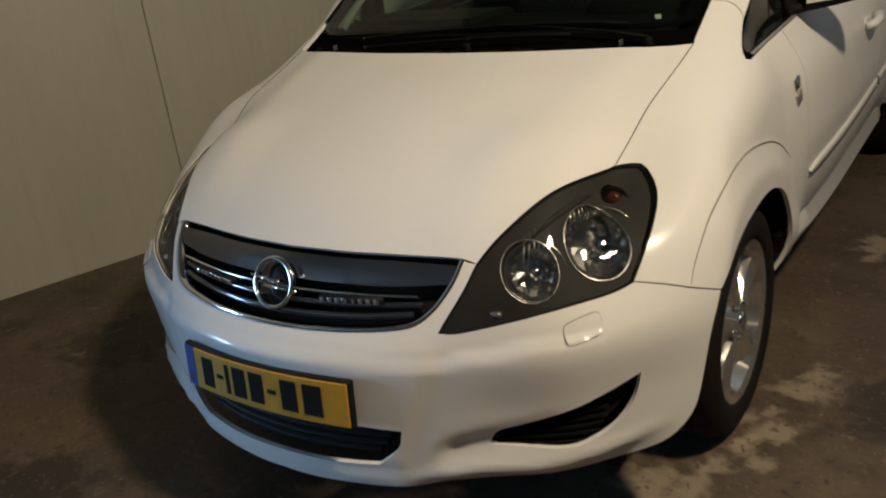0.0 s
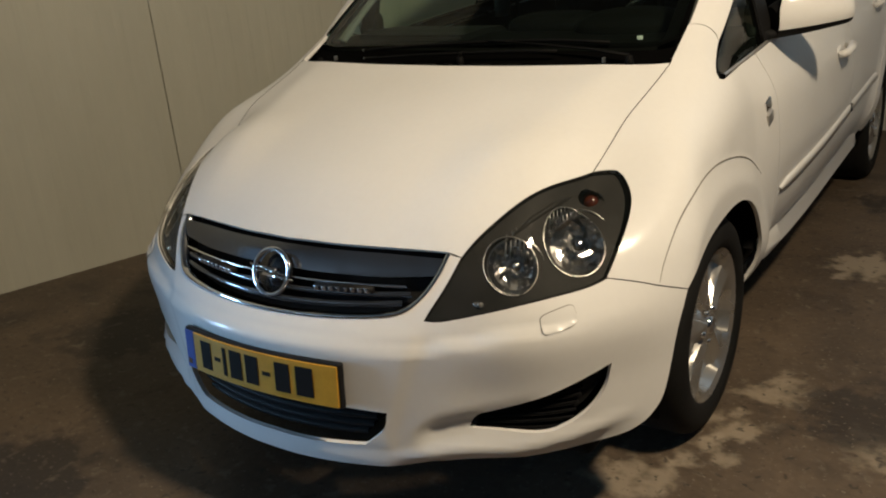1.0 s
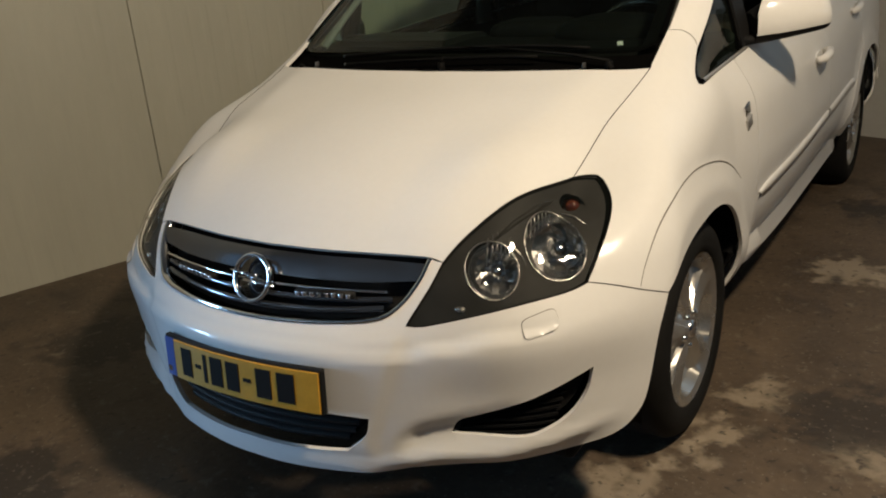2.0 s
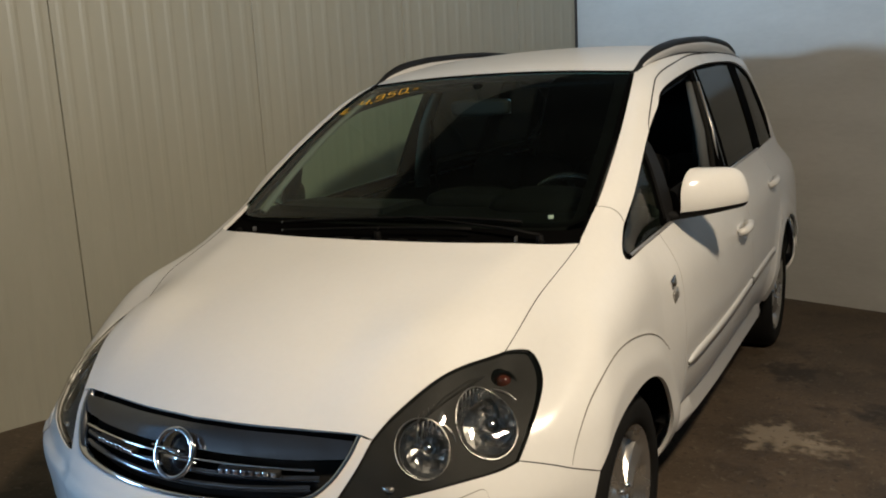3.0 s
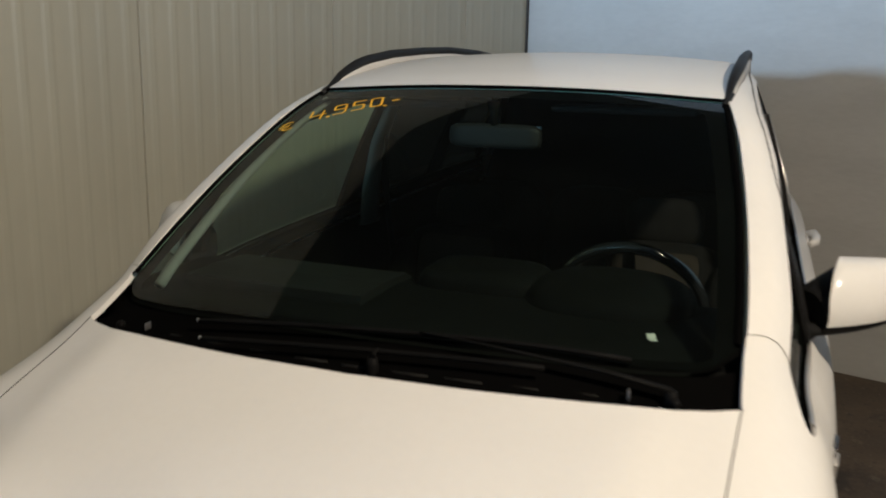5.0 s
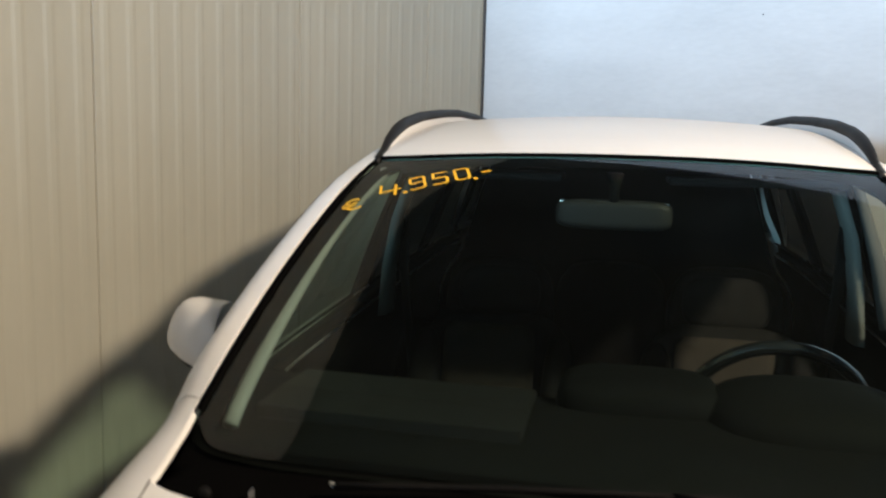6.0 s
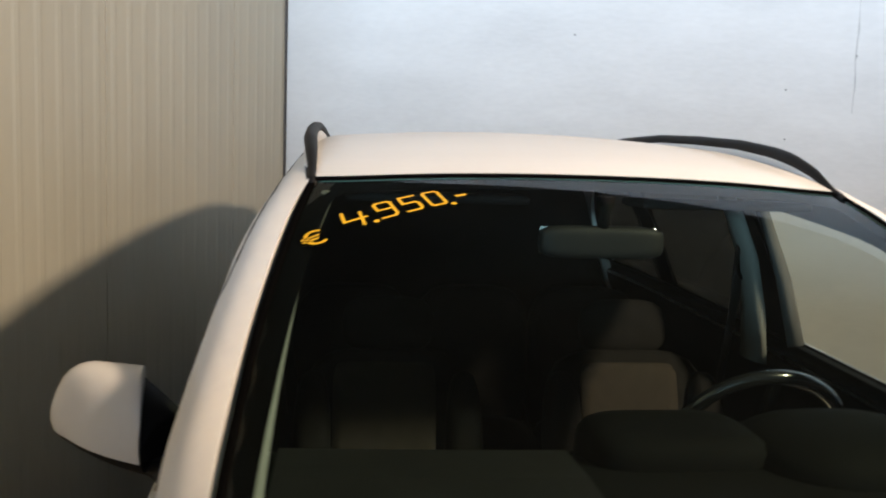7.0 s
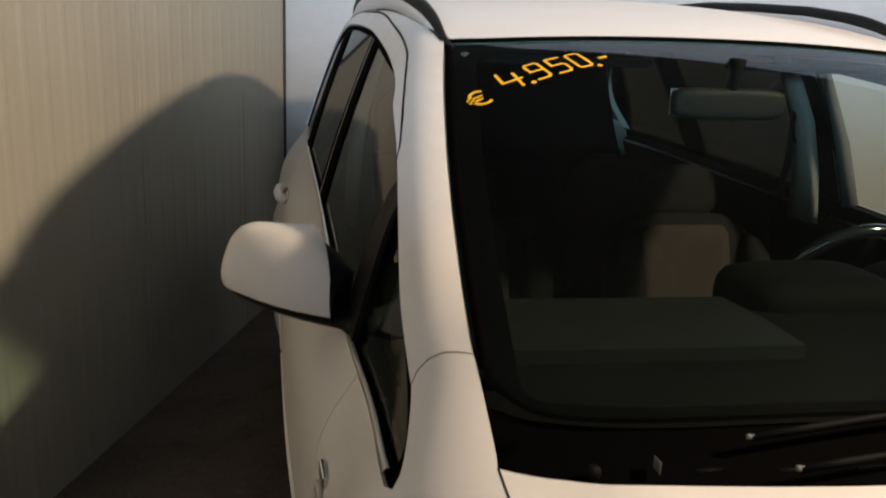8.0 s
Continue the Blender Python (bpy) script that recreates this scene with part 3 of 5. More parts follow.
HOOD_FRONT, LAMP_TOP, HOOD_SEAM, LAMP_IN, LAMP_LOW, LAMP_REAR, BUMPER_SEAM = (snap(spline(snap(r), 0.03)) for r in (HOOD_FRONT, LAMP_TOP, HOOD_SEAM, LAMP_IN, LAMP_LOW, LAMP_REAR, BUMPER_SEAM))


def flip_x(points):
    return [(-x, y, z) for x, y, z in points][::-1]


def whole(*runs):
    """An outline over both halves of the car out of the runs of its left half, which go from the middle round to the middle."""
    return [*runs, *[flip_x(r) for r in runs[::-1]]]


def arch_run(wheel, start, end, a=0.40, b=0.40, power=2.3, rear=None):
    """The edge of a wheel opening, flatter than a circle."""
    out = []
    for t in np.linspace(radians(start), radians(end), 14):
        c, k = math.cos(t), math.sin(t)
        f = (abs(c) ** power + abs(k) ** power) ** (-1 / power)
        out.append((0.87, wheel + (rear if rear and c > 0 else a) * f * c, 0.31 + b * f * k))
    return out


part("hood", skin(loop(*whole(HOOD_FRONT, LAMP_TOP, HOOD_SEAM, HOOD_REAR)), TOP, res=0.03, gap=0.001), PAINT, car)

# front bumper with its openings
INTAKE = ([(0, -0.945, 0.400), (0.2, -0.92, 0.398), (0.335, -0.885, 0.388)], [(0.335, -0.885, 0.388), (0.324, -0.893, 0.340), (0.275, -0.905, 0.296)], [(0.275, -0.905, 0.296), (0.12, -0.93, 0.290), (0, -0.944, 0.290)])
FOG = ([(0.505, -0.806, 0.338), (0.522, -0.793, 0.376), (0.56, -0.76, 0.392), (0.636, -0.717, 0.415), (0.760, -0.601, 0.477)], [(0.760, -0.601, 0.477), (0.752, -0.61, 0.42), (0.725, -0.64, 0.37), (0.68, -0.68, 0.338), (0.633, -0.72, 0.325), (0.505, -0.806, 0.338)])
BUMPER_END = [BUMPER_SEAM[-1], (0.864, -0.447, 0.524), (0.854, -0.466, 0.427), (0.844, -0.484, 0.358), (0.832, -0.503, 0.325), (0.81, -0.531, 0.297)]
BUMPER_LOW = [(0.81, -0.531, 0.297), (0.78, -0.567, 0.278), (0.70, -0.66, 0.258), (0.5, -0.80, 0.245), (0.25, -0.89, 0.242), (0, -0.92, 0.242)]
rim_up = [(0.355, -0.853, 0.622), (0.403, -0.818, 0.65), (0.429, -0.77, 0.697), (0.434, -0.726, 0.737)]
outline = loop(*whole(GRILLE_LOW[::-1], rim_up, [(0.434, -0.726, 0.737), LAMP_IN[0]], LAMP_IN, LAMP_LOW, BUMPER_SEAM, BUMPER_END, BUMPER_LOW))
fog_left = loop(*FOG, every=0.015)
holes = [loop(*whole(*INTAKE), every=0.015), fog_left, np.array(flip_x(fog_left))]


def bumper_relief(p):
    """The pressed shelf across the bumper and the hollows towards the fog openings."""
    x, z = np.abs(p[:, 0]), p[:, 2]
    fold = np.interp(x, [0, 0.2, 0.41, 0.546, 0.66, 0.80], [0.560, 0.555, 0.548, 0.571, 0.586, 0.600])
    shelf = 0.013 * step(0.004, -0.007, z - fold) * step(0.88, 0.6, x)
    edge = np.interp(z, [0.33, 0.433, 0.562, 0.64], [0.336, 0.365, 0.411, 0.417])
    middle = 0.006 * step(0.012, -0.014, x - edge) * step(0.60, 0.56, z) * step(0.25, 0.31, z)
    crease = np.interp(x, [0.36, 0.39, 0.435, 0.49, 0.548, 0.62], [0.300, 0.344, 0.374, 0.390, 0.400, 0.421])
    ridge = np.interp(x, [0.377, 0.48, 0.6, 0.725, 0.825], [0.272, 0.286, 0.285, 0.313, 0.341])
    deep = (crease - z) / np.maximum(crease - ridge, 0.02)
    hollow = -0.019 * step(-0.05, 0.40, deep) * step(1.0, 0.35, deep) * step(0.37, 0.44, x) * step(0.74, 0.58, x)
    under = step(0.30, 0.42, x) * step(0.84, 0.70, x)
    lip = under * (0.009 * np.exp(-(((z - ridge) / 0.013) ** 2)) - 0.022 * np.clip((ridge - 0.006 - z) / 0.04, 0, 1)) + step(0.42, 0.30, x) * 0.008 * step(0.285, 0.26, z)
    return shelf + middle + hollow + lip


bumper = part("front_bumper", skin(outline, FRONT, holes, res=0.014, gap=0.002, relief=bumper_relief), PAINT, car)


def sill_ledge(p):
    """The sill stands out as a narrow ledge under the doors and tucks in below."""
    y, z = p[:, 1], p[:, 2]
    return (0.018 + 0.032 * step(0.46, 0.64, y) * step(2.26, 2.12, y)) * step(0.336, 0.326, z) * step(0.276, 0.300, z)


def pillar_bulge(p):
    """The windscreen pillar swells out towards the door frame."""
    x, y, z = np.abs(p[:, 0]), p[:, 1], p[:, 2]
    glass_edge = np.interp(z, [1.077, 1.175, 1.302, 1.503], [0.657, 0.648, 0.627, 0.566])
    return 0.011 * step(0.0, 0.055, x - glass_edge) * step(0.24, 0.40, y) * step(1.25, 0.75, y)


def side_parts(flip):
    def add(name, bm, mat, parent=car, label=""):
        return part(name, bm, mat, parent, label)

    # fender
    door_edge = [(0.784, 0.475, 0.990), (0.82, 0.495, 0.93), (0.845, 0.505, 0.85), (0.86, 0.51, 0.6), (0.86, 0.50, 0.33)]
    pillar_seam = [(0.657, 0.235, 1.105), (0.694, 0.26, 1.099), (0.722, 0.27, 1.08), (0.737, 0.265, 1.059)]
    screen_low = [(0.667, 0.078, 1.036), (0.66, 0.15, 1.065), (0.657, 0.235, 1.107)]
    window_nose = [(0.737, 0.265, 1.059), (0.752, 0.178, 1.007), (0.761, 0.147, 0.982), (0.768, 0.142, 0.971), (0.776, 0.160, 0.966)]
    sill_end = [(0.86, 0.50, 0.33), (0.84, 0.48, 0.24), (0.84, 0.36, 0.235)]
    arch = [(0.84, 0.36, 0.235), *arch_run(-0.09, -8, 128, 0.42, 0.357, 2.7, 0.435)]
    fender = loop(LAMP_REAR[::-1], BUMPER_SEAM, [BUMPER_SEAM[-1], *arch[::-1]], sill_end[::-1], door_edge[::-1], [(0.784, 0.475, 0.990), (0.78, 0.42, 0.988), (0.776, 0.160, 0.966)], window_nose[::-1], pillar_seam[::-1], screen_low[::-1], HOOD_SEAM[::-1])
    add("fender", skin(fender, SIDE, res=0.014, gap=0.001, flip=flip), PAINT)
    # doors
    split = [(0.79, 1.60, 1.066), (0.87, 1.615, 0.85), (0.885, 1.61, 0.33)]
    low = [(0.885, 1.61, 0.33), (0.88, 1.0, 0.33), (0.86, 0.50, 0.33)]
    door = add("front_door", skin(loop(BELT[1:5], split, low, door_edge[::-1], [door_edge[0], (0.78, 0.42, 0.988)]), SIDE, res=0.035, gap=0.0014, flip=flip), PAINT)
    rear_cut = [(0.78, 2.42, 1.09), (0.86, 2.50, 0.9), (0.88, 2.44, 0.735)]
    arch_r = [(0.88, 2.44, 0.735), *arch_run(2.66, 122, 176, 0.47, 0.47), (0.88, 2.22, 0.33)]
    rear_door = add("rear_door", skin(loop([BELT[4], (0.783, 2.0, 1.08), (0.78, 2.42, 1.09)], rear_cut, arch_r, [(0.88, 2.22, 0.33), (0.885, 1.61, 0.33)], split[::-1]), SIDE, res=0.04, gap=0.0014, flip=flip), PAINT)
    quarter = loop([(0.78, 2.42, 1.09), BELT[6], (0.72, 3.28, 1.12)], [(0.72, 3.28, 1.12), (0.78, 3.38, 0.9), (0.80, 3.34, 0.62)], [(0.80, 3.34, 0.62), *arch_run(2.66, 25, 176), (0.88, 2.22, 0.33)], [(0.88, 2.22, 0.33), *arch_run(2.66, 176, 122, 0.47, 0.47), (0.88, 2.44, 0.735)], rear_cut[::-1])
    add("quarter_panel", skin(quarter, SIDE, res=0.04, gap=0.002, flip=flip), PAINT)
    sill = loop([(0.86, 0.50, 0.33), (0.88, 1.0, 0.33), (0.885, 1.61, 0.33), (0.88, 2.22, 0.33)], [(0.88, 2.22, 0.33), (0.85, 2.28, 0.225)], [(0.85, 2.28, 0.225), (0.85, 1.5, 0.225), (0.84, 0.48, 0.235)], [(0.84, 0.48, 0.235), (0.86, 0.50, 0.33)])
    add("sill", skin(sill, SIDE, res=0.03, gap=0.002, flip=flip, relief=sill_ledge), PAINT)
    # pillars and window frame
    roof_line = [(0.566, 0.985, 1.503), (0.58, 1.3, 1.545), (0.583, 1.9, 1.585), (0.57, 2.6, 1.575), (0.55, 3.12, 1.53)]
    tail = [(0.55, 3.12, 1.53), (0.63, 3.25, 1.35), (0.72, 3.28, 1.12)]
    frame_loop = loop(roof_line, tail, [(0.72, 3.28, 1.12), BELT[6]], [BELT[6], *WINDOW_TOP[:-3]], pillar_seam[::-1], [(0.657, 0.235, 1.105), *SCREEN_SIDE[2:]])
    add("side_frame", skin(frame_loop, SIDE, res=0.02, gap=0.0015, lip=0.03, flip=flip, relief=pillar_bulge), PAINT)


both(side_parts)
part("roof", skin(loop(*whole([(0, 0.945, 1.527), (0.25, 0.95, 1.523), (0.456, 0.963, 1.512), (0.562, 0.985, 1.503)], [(0.562, 0.985, 1.503), (0.576, 1.3, 1.545), (0.579, 1.9, 1.585), (0.566, 2.6, 1.575), (0.545, 3.12, 1.53)], [(0.545, 3.12, 1.53), (0.3, 3.2, 1.56), (0, 3.22, 1.57)])), TOP, res=0.05, gap=0.002), PAINT, car)

# glass, seals and pillars
GLASS_LOW = [(0.652, 0.175, 1.07), (0.59, 0.135, 1.08), (0.45, 0.10, 1.09), (0.2, 0.082, 1.09), (0, 0.078, 1.09)]
glass_top = [(0, 0.937, 1.52), (0.25, 0.942, 1.52), (0.45, 0.954, 1.51), (0.556, 0.972, 1.50)]
glass_side = [(0.556, 0.972, 1.50), (0.618, 0.583, 1.30), (0.640, 0.358, 1.175), (0.648, 0.20, 1.08)]
screen_loop = loop(*whole(glass_top, glass_side, [(0.648, 0.20, 1.08), *GLASS_LOW[1:]]))
screen = part("windscreen", skin(screen_loop, TOP, res=0.05, gap=0, lip=0.004, sunk=0.004), GLASS, car, "greenish laminated windscreen glass")
inner = loop(*whole([(0, 0.885, 1.5), (0.25, 0.89, 1.5), (0.42, 0.90, 1.49), (0.505, 0.90, 1.48)], [(0.505, 0.90, 1.48), (0.528, 0.86, 1.46), (0.575, 0.583, 1.30), (0.60, 0.36, 1.175), (0.612, 0.19, 1.08)], [(0.612, 0.19, 1.08), (0.59, 0.158, 1.1), (0.45, 0.122, 1.1), (0.2, 0.102, 1.1), (0, 0.097, 1.1)]))
part("screen_border", skin(loop(*whole([(0, 0.943, 1.52), (0.25, 0.948, 1.52), (0.45, 0.96, 1.51), (0.562, 0.98, 1.50)], [(0.562, 0.98, 1.50), (0.624, 0.585, 1.30), (0.645, 0.36, 1.175), (0.654, 0.20, 1.08)], [(0.654, 0.20, 1.08), *GLASS_LOW[1:]])), TOP, [inner], res=0.04, gap=0, lip=0, sunk=0.010), COWL, screen, "black printed border")
cowl = loop(*whole([(0, 0.085, 1.09), (0.2, 0.089, 1.09), (0.45, 0.107, 1.09), (0.59, 0.142, 1.08), (0.656, 0.185, 1.07)], [(0.656, 0.185, 1.07), (0.662, 0.06, 1.036)], [(0.662, 0.06, 1.036), (0.51, -0.005, 1.04), (0.26, -0.04, 1.04), (0, -0.05, 1.04)]))
part("cowl", skin(cowl, TOP, res=0.03, gap=0, lip=0.01, sunk=0.022), COWL, car, "black plastic scuttle panel")
for k in range(9):
    x = -0.4 + k * 0.1
    y0 = 0.02 + 0.16 * x * x
    y1 = 0.05 + 0.16 * x * x
    part("vent_slot", tube([(x - 0.035, y0, 1.03), (x + 0.035, y0 + 0.002, 1.03)], 0.004, 6), RUBBER, car)


part("roof_edge_seal", ribbon(spline([(-0.560, 0.978, 1.50), (-0.456, 0.957, 1.512), (-0.25, 0.944, 1.523), (0, 0.939, 1.527), (0.25, 0.944, 1.523), (0.456, 0.957, 1.512), (0.560, 0.978, 1.50)], 0.03), TOP, 0.016, 0.0008, thick=0.004), COWL, car, "black windscreen top seal")


def screen_place(x, y, above=0.0):
    p = onto(np.array([[x, y]]), TOP)
    return Vector(p[0] + slope(p)[0] * above)


def wiper(pivot, tip, blade_from, blade_to, name="wiper"):
    """A wiper: arm from its spindle to the middle of the blade, and the blade."""
    w = new(name)
    w.parent = car
    mid = (blade_from[0] * 0.45 + blade_to[0] * 0.55, blade_from[1] * 0.45 + blade_to[1] * 0.55)
    a, m = screen_place(*pivot, 0.004), screen_place(*mid, 0.012)
    part("arm", tube([a, a.lerp(m, 0.25) + Vector((0, 0, 0.006)), a.lerp(m, 0.7) + Vector((0, 0, 0.004)), m], [0.008, 0.007, 0.004, 0.003], 8, squash=0.6), WIPER, w)
    run = [screen_place(blade_from[0] + (blade_to[0] - blade_from[0]) * t, blade_from[1] + (blade_to[1] - blade_from[1]) * t, 0.006) for t in np.linspace(0, 1, 12)]
    part("blade", tube(run, 0.0045, 8, squash=1.2), WIPER, w)
    part("spindle_cap", lathe([(0.0, 0.016), (0.010, 0.015), (0.012, 0.0), (0.012, -0.02)], 16, "Z"), WIPER, w).location = a - Vector((0, 0, 0.016))
    clip_at = run[0]
    part("blade_clip", boxes(clip_at - Vector((0.006, 0.003, 0.002)), clip_at + Vector((0.005, 0.003, 0.005)), 0.002), PILLARTRIM, w, "pale label on the blade end")


wiper((0.553, 0.063), None, (-0.366, 0.053), (0.48, 0.105))
wiper((0.03, 0.016), None, (-0.329, 0.005), (0.34, 0.05))
for x in (-0.563, 0.563):
    at = screen_place(x, 0.048, -0.008)
    part("washer_jet", pillow(at, (0.010, 0.009, 0.009), 2.2, 12, 16), WIPER, car)
    part("cowl_clip", boxes(screen_place(x * 0.865, 0.041, -0.014) - Vector((0.0012, 0.012, 0)), screen_place(x * 0.865, 0.041, 0.002) + Vector((0.0012, 0.012, 0)), 0.0005), STEEL, car)


def lettering(text, spot, turn, size, name):
    """A cut-out letter lying on the windscreen, drawn with the built-in font."""
    curve = bpy.data.curves.new(name, "FONT")
    curve.body, curve.size, curve.align_x, curve.align_y = text, size, "CENTER", "CENTER"
    curve.offset = 0.0003
    ob = bpy.data.objects.new(name, curve)
    scene.collection.objects.link(ob)
    me = bpy.data.meshes.new_from_object(ob.evaluated_get(bpy.context.evaluated_depsgraph_get()))
    bpy.data.objects.remove(ob)
    c, s = math.cos(turn), math.sin(turn)
    bm = bmesh.new()
    bm.from_mesh(me)
    bpy.data.meshes.remove(me)
    bmesh.ops.triangulate(bm, faces=bm.faces)
    for v in bm.verts:
        x, y = spot[0] + v.co.x * c - v.co.y * s, spot[1] + (v.co.x * s + v.co.y * c) * 0.87
        v.co = screen_place(x, y, -0.0015)
    return part(name, bm, YELLOW, screen, smooth=False)


TILT = math.atan2(0.062, 0.145)
STROKES = {"4": [[(-0.34, 1.0), (-0.44, 0.42), (0.42, 0.42)], [(0.30, 0.80), (0.16, 0.0)]],
           "9": [[(0.34, 0.52), (-0.26, 0.52), (-0.26, 0.90), (-0.16, 1.0), (0.28, 1.0), (0.38, 0.92), (0.34, 0.12), (0.22, 0.0), (-0.28, 0.0)]],
           "5": [[(0.38, 1.0), (-0.22, 1.0), (-0.26, 0.54), (0.24, 0.54), (0.34, 0.44), (0.32, 0.10), (0.22, 0.0), (-0.30, 0.0)]],
           "0": [[(-0.28, 0.08), (-0.26, 0.92), (-0.16, 1.0), (0.26, 1.0), (0.36, 0.90), (0.32, 0.10), (0.22, 0.0), (-0.20, 0.0), (-0.28, 0.08)]]}


def stroke_digit(text, spot, turn, high, name, wide=0.0063):
    """A digit of square strokes, stuck on the windscreen."""
    bm = bmesh.new()
    c, s = math.cos(turn), math.sin(turn)
    for run in STROKES[text]:
        pts = [Vector(((x + 0.12 * (y - 0.5)) * high * 0.78, (y - 0.5) * high)) for x, y in run]
        for p, q in zip(pts, pts[1:]):
            along = (q - p).normalized()
            across = Vector((-along.y, along.x)) * wide / 2
            p, q = p - along * wide * 0.42, q + along * wide * 0.42
            corners = []
            for k in (p + across, p - across, q - across, q + across):
                corners.append(bm.verts.new(screen_place(spot[0] + k.x * c - k.y * s, spot[1] + (k.x * s + k.y * c) * 0.87, -0.0015)))
            bm.faces.new(corners)
    bmesh.ops.recalc_face_normals(bm, faces=bm.faces)
    return part(name, bm, YELLOW, screen, smooth=False)


for text, x, y, size in (("€", -0.553, 0.722, 0.070), ("4", -0.482, 0.772, 0.064), (".", -0.452, 0.772, 0.088), ("9", -0.428, 0.794, 0.064), ("5", -0.381, 0.812, 0.064), ("0", -0.335, 0.829, 0.064), (".", -0.307, 0.822, 0.088), ("-", -0.284, 0.845, 0.088)):
    if text in STROKES:
        stroke_digit(text, (x, y), TILT, size, "price_letter")
    else:
        lettering(text, (x, y), TILT if text != "€" else TILT * 0.9, size, "price_letter")


def window_set(flip):
    def add(name, outline, mat, sunk, label="", holes=(), lip=0.004):
        ob = part(name, skin(outline, SIDE, holes, res=0.05, gap=0, lip=lip, sunk=sunk, flip=flip), mat, car, label)
        return ob

    edge = loop([(0.776, 0.136, 0.952), (0.785, 0.42, 0.978), *[(x, y, z - 0.010) for x, y, z in BELT[2:]]], [(BELT[6][0], BELT[6][1], BELT[6][2]), (0.70, 3.175, 1.25), (0.64, 3.065, 1.43), *[(x, y, z + 0.01) for x, y, z in WINDOW_TOP[2:-5]]], [(0.698, 0.63, 1.292), (0.736, 0.254, 1.066), (0.748, 0.162, 1.014), (0.762, 0.122, 0.976), (0.776, 0.136, 0.952)])
    # four panes in a black surround
    top = lambda y: float(np.interp(y, [0.27, 0.64, 0.83, 1.02, 1.7, 2.3, 2.75, 3.05], [1.056, 1.273, 1.356, 1.429, 1.506, 1.525, 1.513, 1.41]))
    low = lambda y: float(np.interp(y, [0.165, 0.42, 0.63, 1.1, 1.6, 2.4, 3.05], [0.99, 1.004, 1.022, 1.055, 1.082, 1.106, 1.13]))

    def pane(y0, y1, lean0=0.0, lean1=0.0):
        ys = np.linspace(y0, y1, 8)
        up = [(float(np.interp(y, [0.27, 0.64, 1.02, 1.7, 2.3, 2.75, 3.05], [0.737, 0.698, 0.664, 0.634, 0.624, 0.627, 0.642])), y, top(y)) for y in np.linspace(y1 + lean1, y0 + lean0, 8)]
        return loop([(0.79, y, low(y)) for y in ys], [(0.79, y1, low(y1)), up[0]], up, [up[-1], (0.79, y0, low(y0))])

    quarter = loop([(0.776, 0.190, 0.985), (0.783, 0.40, 0.998), (0.79, 0.555, 1.010)], [(0.79, 0.555, 1.010), (0.75, 0.565, 1.12), (0.705, 0.575, 1.228)], [(0.705, 0.575, 1.228), (0.737, 0.30, 1.06), (0.757, 0.200, 1.013), (0.768, 0.180, 0.992), (0.776, 0.190, 0.985)])
    front, back, last = pane(0.625, 1.46, 0.02, 0.09), pane(1.65, 2.35, 0.05, 0.11), pane(2.52, 3.03, 0.12, -0.06)
    surround = add("window_surround", edge, COWL, 0.006, "black window surround and pillars", [quarter, front, back, last], 0.012)
    for name, outline, mat in (("quarter_light", quarter, SIDEGLASS), ("front_side_window", front, SIDEGLASS), ("rear_side_window", back, TINTED), ("rear_quarter_window", last, TINTED)):
        if name == "front_side_window" and not flip:
            continue  # this one is wound down into the door
        part(name, skin(outline, SIDE, res=0.06, gap=-0.004, lip=0.004, sunk=0.011, flip=flip), mat, car, "clear greenish side glass" if mat is SIDEGLASS else "dark tinted side glass")
    part("belt_strip", ribbon(spline([(0.776, 0.18, 0.978), (0.783, 0.42, 0.994), *[(x, y, z + 0.004) for x, y, z in BELT[2:6]]], 0.03), SIDE, 0.010, 0.002, flip), SATIN, car, "dull bright belt line strip")
    part("pillar_strip", ribbon(spline([(0.79, 1.555, 1.085), (0.72, 1.59, 1.3), (0.64, 1.62, 1.50)], 0.03), SIDE, 0.014, -0.001, flip), GLOSSBLACK, car, "gloss black door pillar strip")


both(window_set)


